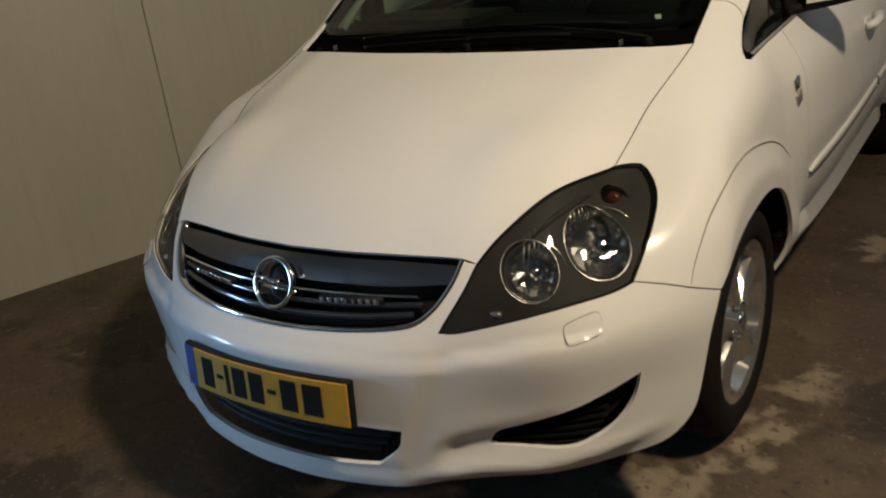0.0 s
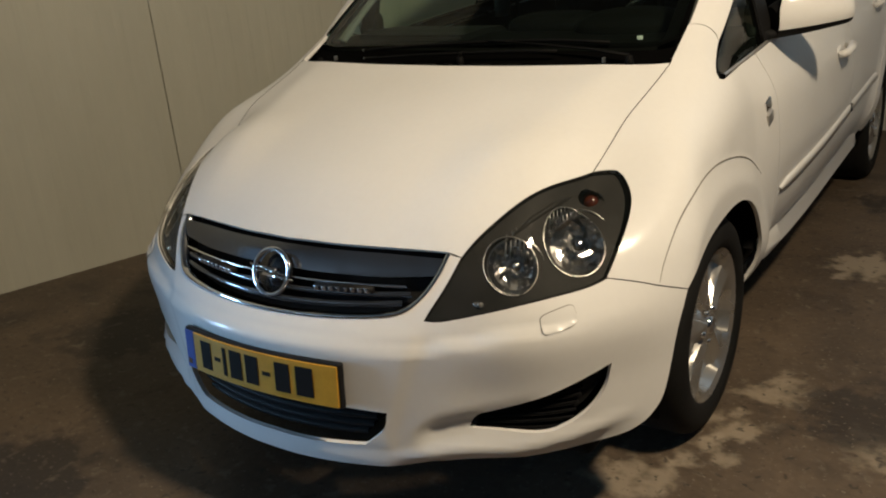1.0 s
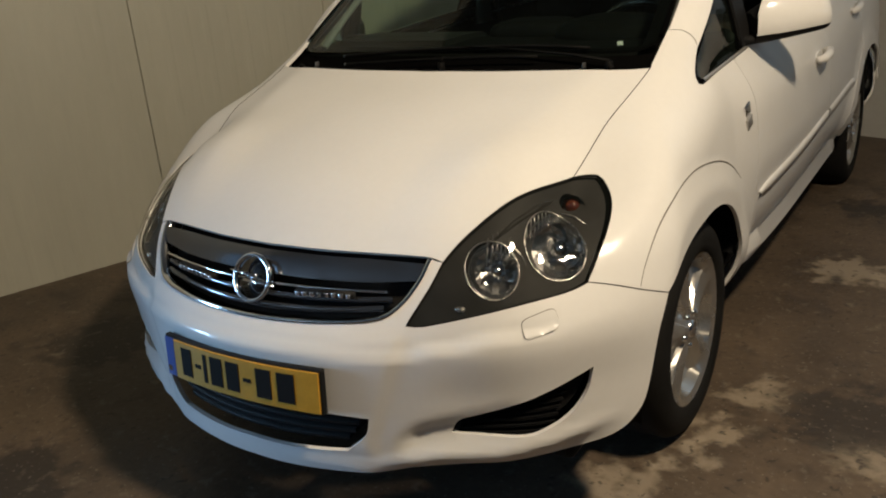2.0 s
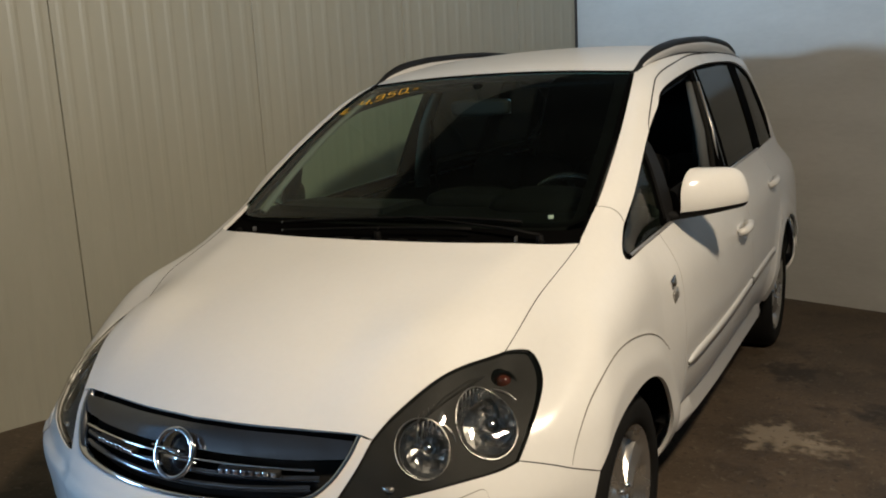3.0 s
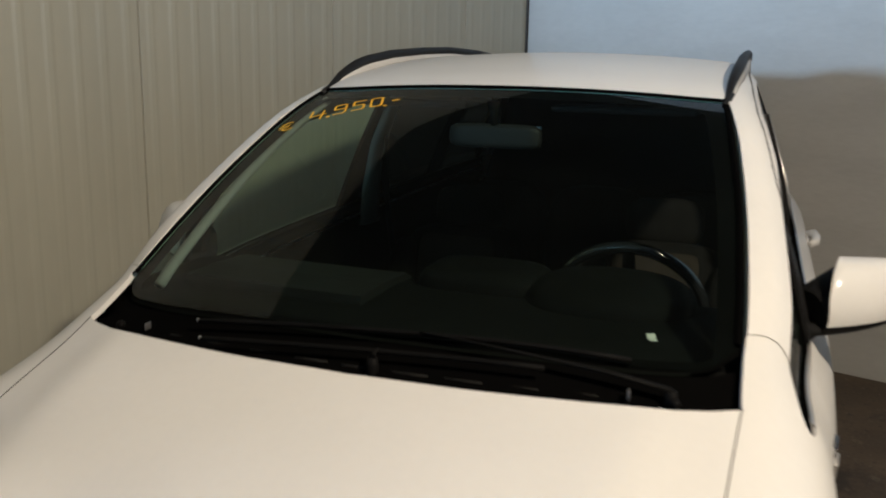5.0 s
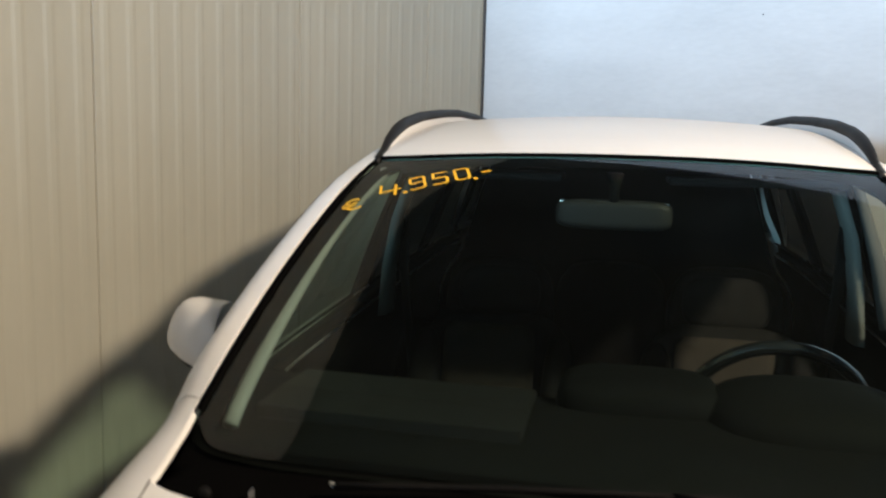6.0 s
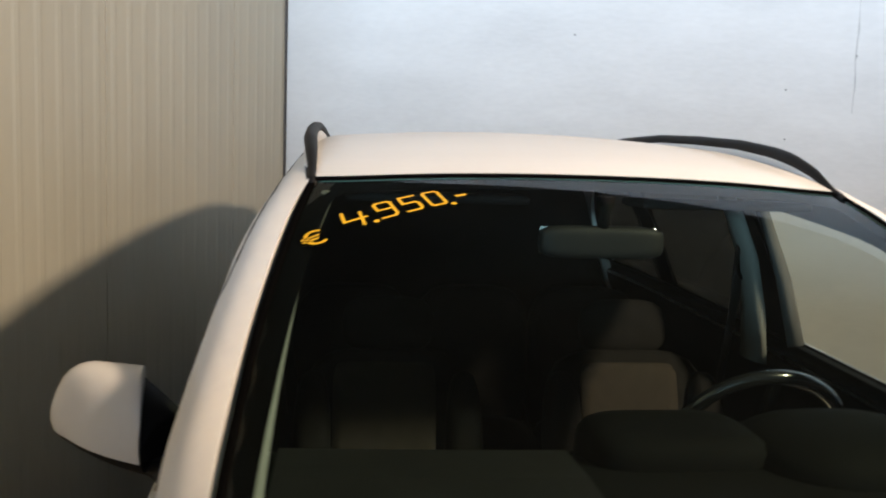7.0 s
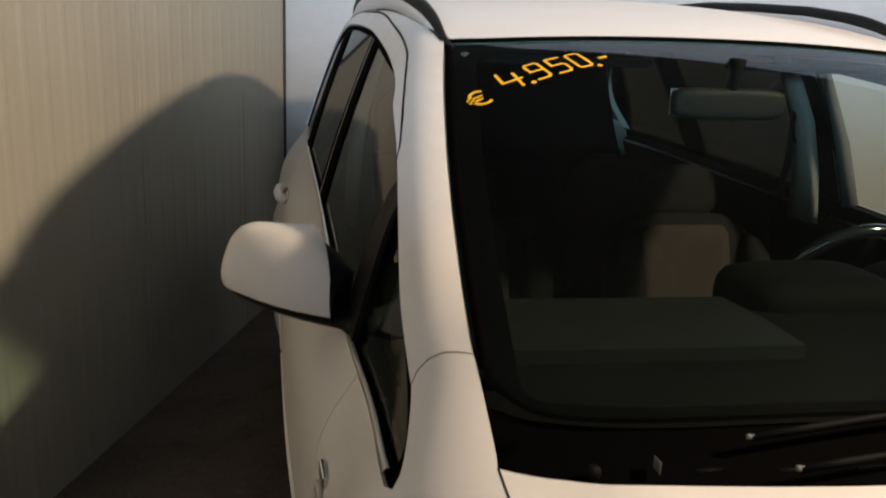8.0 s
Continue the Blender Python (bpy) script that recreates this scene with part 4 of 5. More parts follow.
def roof_fittings(flip):
    """Black roof rail and the dark door gap that arches under it."""
    sgn = -1 if flip else 1
    ys = np.linspace(0.95, 3.10, 48)
    pts, rad = [], []
    for y in ys:
        x = float(np.interp(y, [0.95, 1.3, 1.9, 2.6, 3.1], [0.564, 0.582, 0.586, 0.573, 0.553]))
        p = screen_place(x, y)
        high = float(np.interp(y, [0.95, 1.0, 1.05, 1.1, 1.2, 1.3, 1.5, 1.8, 2.1, 2.45, 2.7, 2.95, 3.1], [1.480, 1.502, 1.530, 1.550, 1.576, 1.593, 1.615, 1.632, 1.642, 1.637, 1.624, 1.590, 1.53]))
        high = max(high, p.z - 0.004)
        pts.append((sgn * p.x, p.y, high))
        rad.append(0.009 + 0.007 * min(1, (high - p.z) / 0.03))
    rail = part("roof_rail", tube(pts, rad, 10), BLACK, car, "black roof rail")
    web = bmesh.new()
    prev = None
    for (x, y, z), r in zip(pts[2:-2], rad[2:-2]):
        base = screen_place(abs(x), y, -0.004)
        now = [web.verts.new((x - 0.009, y, z - 0.004)), web.verts.new((x - 0.016, y, base.z)), web.verts.new((x + 0.016, y, base.z)), web.verts.new((x + 0.009, y, z - 0.004))]
        if prev:
            for k in range(3):
                web.faces.new((prev[k], prev[k + 1], now[k + 1], now[k]))
        prev = now
    bmesh.ops.delete(web, geom=[v for v in web.verts if not v.link_faces], context="VERTS")
    bmesh.ops.recalc_face_normals(web, faces=web.faces)
    part("rail_base", web, PAINT, rail, "white painted base under the rail")
    ditch = spline([(0.567, 0.975, 1.502), (0.580, 1.3, 1.545), (0.583, 1.9, 1.585), (0.57, 2.6, 1.575), (0.55, 3.10, 1.53)], 0.03)
    part("roof_ditch", ribbon(ditch, SIDE, 0.022, 0.002, flip), BLACK, car, "black roof channel strip")
    part("screen_trim", ribbon(spline([(x - 0.004, y, z) for x, y, z in [(0.657, 0.21, 1.087), *SCREEN_SIDE[2:]]], 0.03), TOP, 0.015, 0.0012, flip), COWL, car, "black windscreen edge strip")
    gap = spline([(0.70, 0.655, 1.295), (0.682, 0.72, 1.337), (0.654, 0.90, 1.437), (0.635, 1.05, 1.488), (0.617, 1.40, 1.535), (0.60, 1.75, 1.565), (0.59, 2.3, 1.575)], 0.02)
    wide = 0.0048 * np.clip(np.linspace(6, 0.3, len(gap)), 0, 1) * np.clip(np.linspace(0.3, 12, len(gap)), 0, 1) + 0.001
    part("door_gap", ribbon(gap, SIDE, wide, 0.0006 + pillar_bulge(gap), flip, 0.001), RUBBER, car, "dark gap over the doors")


both(roof_fittings)


# ---- front of the car ----
def on_front(x, z, above=0.0):
    """A place on the front face at a side offset and height."""
    p = np.array([[abs(x), -0.9, z]])
    for _ in range(6):
        q = onto(FRONT[1](p), FRONT)
        p = np.array([[abs(x), p[0, 1] + (q[0, 1] - p[0, 1]), z]])
    r = Vector(q[0] + slope(q)[0] * above)
    return Vector((math.copysign(r.x, x) if x else r.x, r.y, r.z))


grille = new("grille")
grille.parent = car
tagged(grille, "smoked chrome and black slatted grille")
grille_edge = [(0, -0.818, 0.748), (0.17, -0.803, 0.747), (0.31, -0.771, 0.744), (0.434, -0.73, 0.735)]
grille_loop = loop(*whole(grille_edge, GRILLE_SIDE, GRILLE_LOW), every=0.015)
part("backing", skin(grille_loop, FRONT, res=0.03, gap=-0.004, lip=0.03, sunk=0.040), RUBBER, grille)
bar_low = [(0.425, -0.77, 0.696), (0.31, -0.83, 0.697), (0.15, -0.865, 0.699), (0, -0.875, 0.70)]
bar_top = [(0, -0.82, 0.741), (0.17, -0.808, 0.74), (0.31, -0.777, 0.736), (0.428, -0.738, 0.726)]
part("top_bar", skin(loop(*whole(bar_top, [(0.428, -0.738, 0.726), (0.425, -0.77, 0.696)], bar_low), every=0.015), FRONT, res=0.02, gap=0.0, lip=0.02, sunk=0.004, relief=lambda p: 0.006 * np.sin(np.clip((p[:, 2] - 0.696) / 0.045, 0, 1) * math.pi)), DARKCHROME, grille, "broad smoked chrome bar")


def cross(z0, z1, reach, every=0.02, low=0.0):
    """A run across the front face, bowed down towards its middle."""
    return [(x, -0.95 + 0.5 * x * x, z0 + (z1 - z0) * (x / reach) ** 2) for x in np.arange(-reach, reach + 1e-6, every)]


for z0, z1, reach, mat, wide, proud in ((0.697, 0.693, 0.418, CHROME, 0.005, 0.004), (0.672, 0.676, 0.410, DARKCHROME, 0.013, -0.006), (0.645, 0.655, 0.392, DARKCHROME, 0.013, -0.006)):
    part("slat", ribbon(cross(z0, z1, reach), FRONT, wide, proud, thick=0.03), mat, grille)
part("lower_trim", ribbon(spline([*GRILLE_SIDE[:-1], *GRILLE_LOW, *flip_x([*GRILLE_SIDE[:-1], *GRILLE_LOW[:-1]])], 0.015), FRONT, 0.010, 0.003, thick=0.02), CHROME, grille, "thin chrome rim")
for sgn in (-1, 1):
    lamp_bar = new("daytime_light")
    lamp_bar.parent = grille
    a, b = on_front(sgn * 0.135, 0.660, 0.004), on_front(sgn * 0.285, 0.663, 0.004)
    part("light_body", tube([a, a.lerp(b, 0.5) - Vector((0, 0.004, 0)), b], 0.010, 8), BLACK, lamp_bar)
    for k in range(8):
        c = a.lerp(b, (k + 0.5) / 8) - Vector((0, 0.009, 0))
        part("diode", boxes(c - Vector((0.0065, 0.004, 0.0055)), c + Vector((0.0065, 0.003, 0.0055)), 0.0015), CHROME, lamp_bar)

emblem = new("emblem")
emblem.parent = grille
tagged(emblem, "round chrome ring badge")
spot = on_front(0, 0.674, 0.012)
face = Matrix.Translation(spot) @ Matrix.Rotation(radians(-22), 4, "X")
ring = tube([face @ Vector((0.056 * math.cos(a), 0, 0.056 * math.sin(a))) for a in np.linspace(0, 2 * math.pi, 40, endpoint=False)], 0.0062, 10, True)
part("ring", ring, CHROME, emblem)
part("bolt", tube([face @ Vector(q) for q in ((-0.072, 0, 0.012), (0.020, -0.004, 0.006))], [0.004, 0.009], 6, squash=0.6), CHROME, emblem)
part("bolt", tube([face @ Vector(q) for q in ((0.072, 0, -0.012), (-0.020, -0.004, -0.006))], [0.004, 0.009], 6, squash=0.6), CHROME, emblem)
part("disc", lathe([(0.0, 0.010), (0.052, 0.010), (0.054, 0.016)], 32, "Y"), GLOSSBLACK, emblem).matrix_world = face

# number plate
plate = new("number_plate")
plate.parent = car
tagged(plate, "yellow number plate in a black holder")
pm = Matrix.Translation((-0.006, -0.968, 0.466)) @ Matrix.Rotation(radians(-5), 4, "X")


def bowed(bm, amount=0.37):
    for v in bm.verts:
        v.co.y += amount * v.co.x**2
    return bm


def plate_piece(name, lo, hi, mat, bevel=0.0015, cuts=0):
    bm = boxes(lo, hi, bevel, 1)
    if cuts:
        bmesh.ops.subdivide_edges(bm, edges=[e for e in bm.edges if abs(e.verts[0].co.x - e.verts[1].co.x) > 0.2], cuts=cuts)
    bowed(bm)
    bm.transform(pm)
    return part(name, bm, mat, plate, smooth=False)


plate_piece("holder", (-0.260, -0.004, -0.057), (0.259, 0.014, 0.056), BLACK, 0.003, 10)
plate_piece("yellow_sheet", (-0.217, -0.008, -0.053), (0.254, -0.003, 0.050), PLATEYELLOW, 0.001, 10)
plate_piece("blue_band", (-0.256, -0.008, -0.053), (-0.2175, -0.003, 0.050), PLATEBLUE, 0.001)
for x0, x1, h in ((-0.185, -0.145, 0.074), (-0.130, -0.108, 0.010), (-0.098, -0.086, 0.074), (-0.072, -0.030, 0.074), (-0.016, 0.026, 0.074), (0.040, 0.064, 0.010), (0.080, 0.124, 0.074), (0.142, 0.190, 0.074)):
    plate_piece("plate_bar", (x0, -0.0095, -h / 2), (x1, -0.0075, h / 2), INK, 0.0)
plate_piece("band_bar", (-0.250, -0.0095, -0.040), (-0.233, -0.0075, -0.026), CHROME, 0.0)

# lower intake, fog openings
intake = new("lower_intake")
intake.parent = bumper
part("backing", skin(loop(*whole(*INTAKE), every=0.02), FRONT, res=0.03, gap=-0.006, lip=0.04, sunk=0.05), RUBBER, intake)
for z0, z1, reach in ((0.378, 0.376, 0.322), (0.354, 0.355, 0.318), (0.331, 0.333, 0.308), (0.309, 0.312, 0.286)):
    part("slat", ribbon(cross(z0, z1, reach), FRONT, 0.011, -0.010, thick=0.04), BLACK, intake)
for flip in (False, True):
    fog = new("fog_opening")
    fog.parent = bumper
    part("backing", skin(fog_left, FRONT, res=0.025, gap=-0.005, lip=0.03, sunk=0.035, flip=flip), RUBBER, fog)
    for k in range(9):
        t = k / 8
        a = np.array([0.52 + 0.05 * t, -0.8, 0.335 + 0.0135 * k])
        b = np.array([0.66 + 0.10 * min(1, 0.2 + t), -0.66, 0.330 + 0.0175 * k])
        part("mesh_bar", ribbon([a + (b - a) * s for s in np.linspace(0, 1, 8)], FRONT, 0.0045, -0.022, flip, 0.008), BLACK, fog)
    cap = []
    for a in np.linspace(0, 2 * math.pi, 28, endpoint=False):
        dx, dz = (math.copysign(abs(f(a)) ** 0.45, f(a)) for f in (math.cos, math.sin))
        cap.append((0.670 + 0.034 * dx, -0.675 + 0.026 * dx, 0.598 + 0.022 * dz + 0.010 * dx))
    cap = np.array(cap)
    part("washer_cap", skin(cap, FRONT, res=0.007, gap=0.0012, lip=0.003, sunk=-0.0022, flip=flip, relief=bumper_relief), PAINT, bumper, "small white washer flap")
    part("washer_gap", skin(cap, FRONT, res=0.007, gap=0.0, lip=0, sunk=-0.0002, flip=flip, relief=bumper_relief), CREASE, bumper)


def round_near(p, r, count=28):
    """A circle on the front face round the skin point nearest to p."""
    c = np.array(near(p))
    n = slope(c[None])[0]
    s = np.cross([0, 0, 1], n)
    s /= np.linalg.norm(s)
    u = np.cross(n, s)
    return c, n, np.array([c + r * (math.cos(a) * s + math.sin(a) * u) for a in np.linspace(0, 2 * math.pi, count, endpoint=False)])


def near(p, above=0.0):
    q = onto(FRONT[1](np.array([p])), FRONT)
    return Vector(q[0] + slope(q)[0] * above)


lamp_loop = loop(LAMP_IN, LAMP_LOW, LAMP_REAR, LAMP_TOP[::-1], every=0.014)


rng = random.Random(5)


def headlight(flip):
    """A smoked headlamp: bezel, two round reflectors, indicator and a clear lens."""
    unit = new("headlight")
    unit.parent = car
    tagged(unit, "clear headlight with smoked grey inside")
    mx = Matrix.Diagonal((-1 if flip else 1, 1, 1, 1))
    rounds = []
    for name, at, r in (("low_beam", (0.676, -0.55, 0.740), 0.083), ("high_beam", (0.553, -0.662, 0.702), 0.066)):
        c = np.array(near(at))
        n = slope(c[None])[0]
        aim = 0.55 * np.array([0.25, -0.93, 0.22]) + 0.45 * n
        aim /= np.linalg.norm(aim)
        s = np.cross([0, 0, 1], aim)
        s /= np.linalg.norm(s)
        u = np.cross(aim, s)
        rounds.append((name, c, aim, s, u, r, np.array([c + r * (math.cos(a) * s + math.sin(a) * u) for a in np.linspace(0, 2 * math.pi, 28, endpoint=False)])))
    amber_at, _, amber_rim = round_near((0.713, -0.447, 0.830), 0.028)
    bezel = skin(lamp_loop, FRONT, [k[6] for k in rounds] + [amber_rim], res=0.014, gap=-0.003, lip=0.0, sunk=0.018, flip=flip)
    part("bezel", bezel, LAMPBLACK, unit, "dark grey lamp bezel")
    for name, c, aim, s, u, r, circle in rounds:
        back = 0.02
        while body(circle * 1.0 + (circle - c) * 0.04 - aim * (back - 0.016)).max() > -0.008:
            back += 0.003
        m = mx @ Matrix(((s[0], aim[0], u[0], c[0] - aim[0] * back), (s[1], aim[1], u[1], c[1] - aim[1] * back), (s[2], aim[2], u[2], c[2] - aim[2] * back), (0, 0, 0, 1)))
        beam = new(name)
        beam.parent = unit
        sleeve, rows = bmesh.new(), []
        for k, q in enumerate(onto(FRONT[1](circle), FRONT, 0.0175)):
            inner = c + (circle[k] - c) * 1.0 - aim * (back - 0.004)
            rows.append([sleeve.verts.new(mx @ Vector(q)), sleeve.verts.new(mx @ Vector(inner))])
        for p, q in zip(rows, rows[1:] + rows[:1]):
            sleeve.faces.new((p[0], q[0], q[1], p[1]))
        part("sleeve", sleeve, LAMPBLACK, beam)
        hoop = [mx @ Vector(q) for q in onto(FRONT[1](c + (circle - c) * 1.02), FRONT, 0.0165)]
        part("rim", tube(hoop, 0.0017, 6, True), LAMPRIM, beam, "thin bright rim")

        def turned(piece, prof, mat, sides=40, smooth=True):
            bm = lathe(prof, sides, "Y")
            if not smooth:
                for v in bm.verts:
                    v.co += Vector((rng.uniform(-1, 1), rng.uniform(-1, 1) * 1.6, rng.uniform(-1, 1))) * 0.0016
            bm.transform(m)
            if flip:
                bmesh.ops.reverse_faces(bm, faces=bm.faces)
            return part(piece, bm, mat, beam, smooth=smooth)

        turned("bowl", [(0.012, -0.030), (r * 0.38, -0.027), (r * 0.60, -0.019), (r * 0.80, -0.008), (r * 0.97, 0.010)], REFLECTOR, 20, False)
        turned("ring", [(r * 0.95, 0.004), (r * 0.97, 0.014), (r * 1.0, 0.015), (r * 1.03, 0.008), (r * 1.03, -0.02)], LAMPRIM)
        turned("bulb_shield", [(0.0, 0.010), (r * 0.12, 0.008), (r * 0.21, 0.002), (r * 0.27, -0.008), (r * 0.24, -0.042)], CHROME, 20)
    n = slope(amber_at[None])[0]
    base = Vector(amber_at - n * 0.030)
    base.x *= -1 if flip else 1
    part("indicator_bulb", pillow(base, (0.019, 0.016, 0.023), 2.4, 12, 18), AMBER, unit, "amber indicator bulb")
    fan = bmesh.new()
    bmesh.ops.create_uvsphere(fan, u_segments=20, v_segments=10, radius=0.034)
    bmesh.ops.delete(fan, geom=[v for v in fan.verts if v.co.y < -0.004], context="VERTS")
    bmesh.ops.reverse_faces(fan, faces=fan.faces)
    fan.transform(Matrix.Translation(base + Vector((0, 0.006, 0))) @ Matrix.Diagonal((1, 0.5, 1, 1)))
    part("indicator_bowl", fan, REFLECTOR, unit)
    pos = near((0.515, -0.755, 0.640), -0.02)
    pos.x *= -1 if flip else 1
    part("side_bulb", pillow(pos, (0.014, 0.008, 0.006), 3, 10, 16), SILVER, unit)
    for k in range(16):
        t = k / 15
        p = near((0.520 + 0.125 * t, -0.625 + 0.155 * t, 0.765 + 0.078 * t), -0.0165)
        q = near((0.520 + 0.125 * t + 0.020, -0.625 + 0.155 * t - 0.045, 0.765 + 0.078 * t - 0.046), -0.0165)
        p.x, q.x = (-p.x, -q.x) if flip else (p.x, q.x)
        part("rib", tube([p, q], [0.0026, 0.0012], 6), LAMPRIM, unit)
    ridge = [near(q, -0.016) for q in ((0.530, -0.640, 0.752), (0.575, -0.575, 0.792), (0.625, -0.515, 0.820), (0.668, -0.468, 0.838))]
    for q in ridge:
        q.x *= -1 if flip else 1
    part("bezel_ridge", tube(ridge, [0.003, 0.008, 0.009, 0.004], 8), LAMPBLACK, unit)
    def swell(p):
        away_from = np.linalg.norm((p - np.array([0.655, -0.585, 0.735])) / np.array([0.17, 0.20, 0.13]), axis=1)
        return 0.014 * np.clip(1 - away_from ** 2, 0, 1)

    lens = part("lens", skin(lamp_loop, FRONT, res=0.014, gap=0.003, lip=0.006, sunk=0.002, flip=flip, relief=swell), CLEAR, unit, "clear lamp lens")
    lens.visible_shadow = False
    part("seal", ribbon(np.vstack([lamp_loop, lamp_loop[:1]]), FRONT, 0.005, -0.003, flip, 0.006), RUBBER, unit)


both(headlight)


# ---- wheels ----
def wheel(at, flip):
    """Alloy-look wheel: tyre with tread and a five-spoke silver rim."""
    w = new("wheel")
    w.parent = car
    r = 0.318
    t = part("tyre", lathe([(0.2225, 0.0), (0.230, 0.008), (0.250, 0.013), (0.275, 0.012), (0.298, 0.002), (0.310, -0.012), (r, -0.03), (r + 0.001, -0.10), (r, -0.17), (0.305, -0.195), (0.26, -0.208), (0.21, -0.195)], 72), RUBBER, w, "black rubber tyre")
    grooves = bmesh.new()
    for along in (-0.055, -0.085, -0.115, -0.145):
        g = lathe([(r + 0.0012, along), (r - 0.006, along - 0.001), (r - 0.006, along - 0.007), (r + 0.0012, along - 0.008)], 60)
        me = bpy.data.meshes.new("g")
        g.to_mesh(me), g.free()
        grooves.from_mesh(me)
        bpy.data.meshes.remove(me)
    part("groove", grooves, BLACK, t)
    rim = bmesh.new()
    rings, radii, n = [], [0.022, 0.034, 0.048, 0.065, 0.085, 0.105, 0.125, 0.145, 0.165, 0.182, 0.196, 0.205, 0.213], 150
    for q in radii:
        row = []
        for k in range(n):
            a = 2 * math.pi * k / n
            off = abs((5 * a / (2 * math.pi) + 0.15) % 1.0 - 0.5)
            half = 0.27 - 0.35 * (q - 0.05)
            fade = float(step(0.035, 0.07, np.array(q)) * step(0.206, 0.19, np.array(q)))
            spoke = float(step(half + 0.05, half - 0.01, np.array(off)))
            deep = -0.012 - 0.008 * float(step(0.03, 0.12, np.array(q)) * step(0.21, 0.17, np.array(q))) + fade * (spoke * (0.010 - 0.055 * off) - (1 - spoke) * 0.020)
            if q > 0.19:
                deep = -0.010 + 0.012 * (q - 0.19) / 0.023
            if q < 0.04:
                deep = -0.006
            row.append(rim.verts.new((deep, 1.045 * q * math.cos(a), 1.045 * q * math.sin(a))))
        rings.append(row)
    for i, (p, q) in enumerate(zip(rings, rings[1:])):
        for k in range(n):
            rim.faces.new((p[k], p[(k + 1) % n], q[(k + 1) % n], q[k]))
    rim.faces.new(rings[0])
    bmesh.ops.recalc_face_normals(rim, faces=rim.faces)
    if sum(f.normal.x for f in rim.faces) < 0:
        bmesh.ops.reverse_faces(rim, faces=rim.faces)
    face = part("rim", rim, SILVER, w, "silver five-spoke wheel cover")
    face.modifiers.new("crisp", "EDGE_SPLIT").split_angle = radians(24)
    part("centre_cap", lathe([(0.0, 0.002), (0.022, 0.001), (0.027, -0.004), (0.028, -0.02)], 24), CHROME, face)
    for k in range(5):
        a = 2 * math.pi * (k + 0.5) / 5 + 0.2
        part("wheel_nut", lathe([(0.0, 0.0), (0.008, -0.001), (0.009, -0.012)], 10), CHROME, face).location = (-0.004, 0.05 * math.cos(a), 0.05 * math.sin(a))
    part("rim_barrel", lathe([(0.2225, 0.002), (0.212, -0.012), (0.200, -0.06), (0.0, -0.065)], 40), RUBBER, w, "dark inner rim")
    w.matrix_world = Matrix.Translation(at) @ (Matrix.Rotation(math.pi, 4, "Z") if flip else Matrix())
    return w


for flip in (False, True):
    for y in (-0.005, 2.70):
        sgn = -1 if flip else 1
        wheel((sgn * (0.822 if y < 1 else 0.845), y, 0.309), flip)
        liner = bmesh.new()
        rows = []
        for a in np.linspace(radians(14), radians(184), 20):
            cy, cz = y - 0.06 + 0.43 * math.cos(a), 0.31 + 0.43 * math.sin(a)
            rows.append([liner.verts.new((sgn * 0.845, cy, cz)), liner.verts.new((sgn * 0.50, cy, cz))])
        for p, q in zip(rows, rows[1:]):
            liner.faces.new((p[0], p[1], q[1], q[0]))
        liner.faces.new([p[1] for p in rows])
        bmesh.ops.solidify(liner, geom=liner.faces, thickness=0.006)
        bmesh.ops.recalc_face_normals(liner, faces=liner.faces)
        part("arch_liner", liner, BLACK, car)


# ---- sides ----
def side_place(y, z, above=0.0):
    p = np.array([[0.86, y, z]])
    for _ in range(5):
        q = onto(SIDE[1](p), SIDE)
        p = np.array([[q[0, 0], y, z]])
    q = onto(SIDE[1](p), SIDE)
    return Vector(q[0] + slope(q)[0] * above)


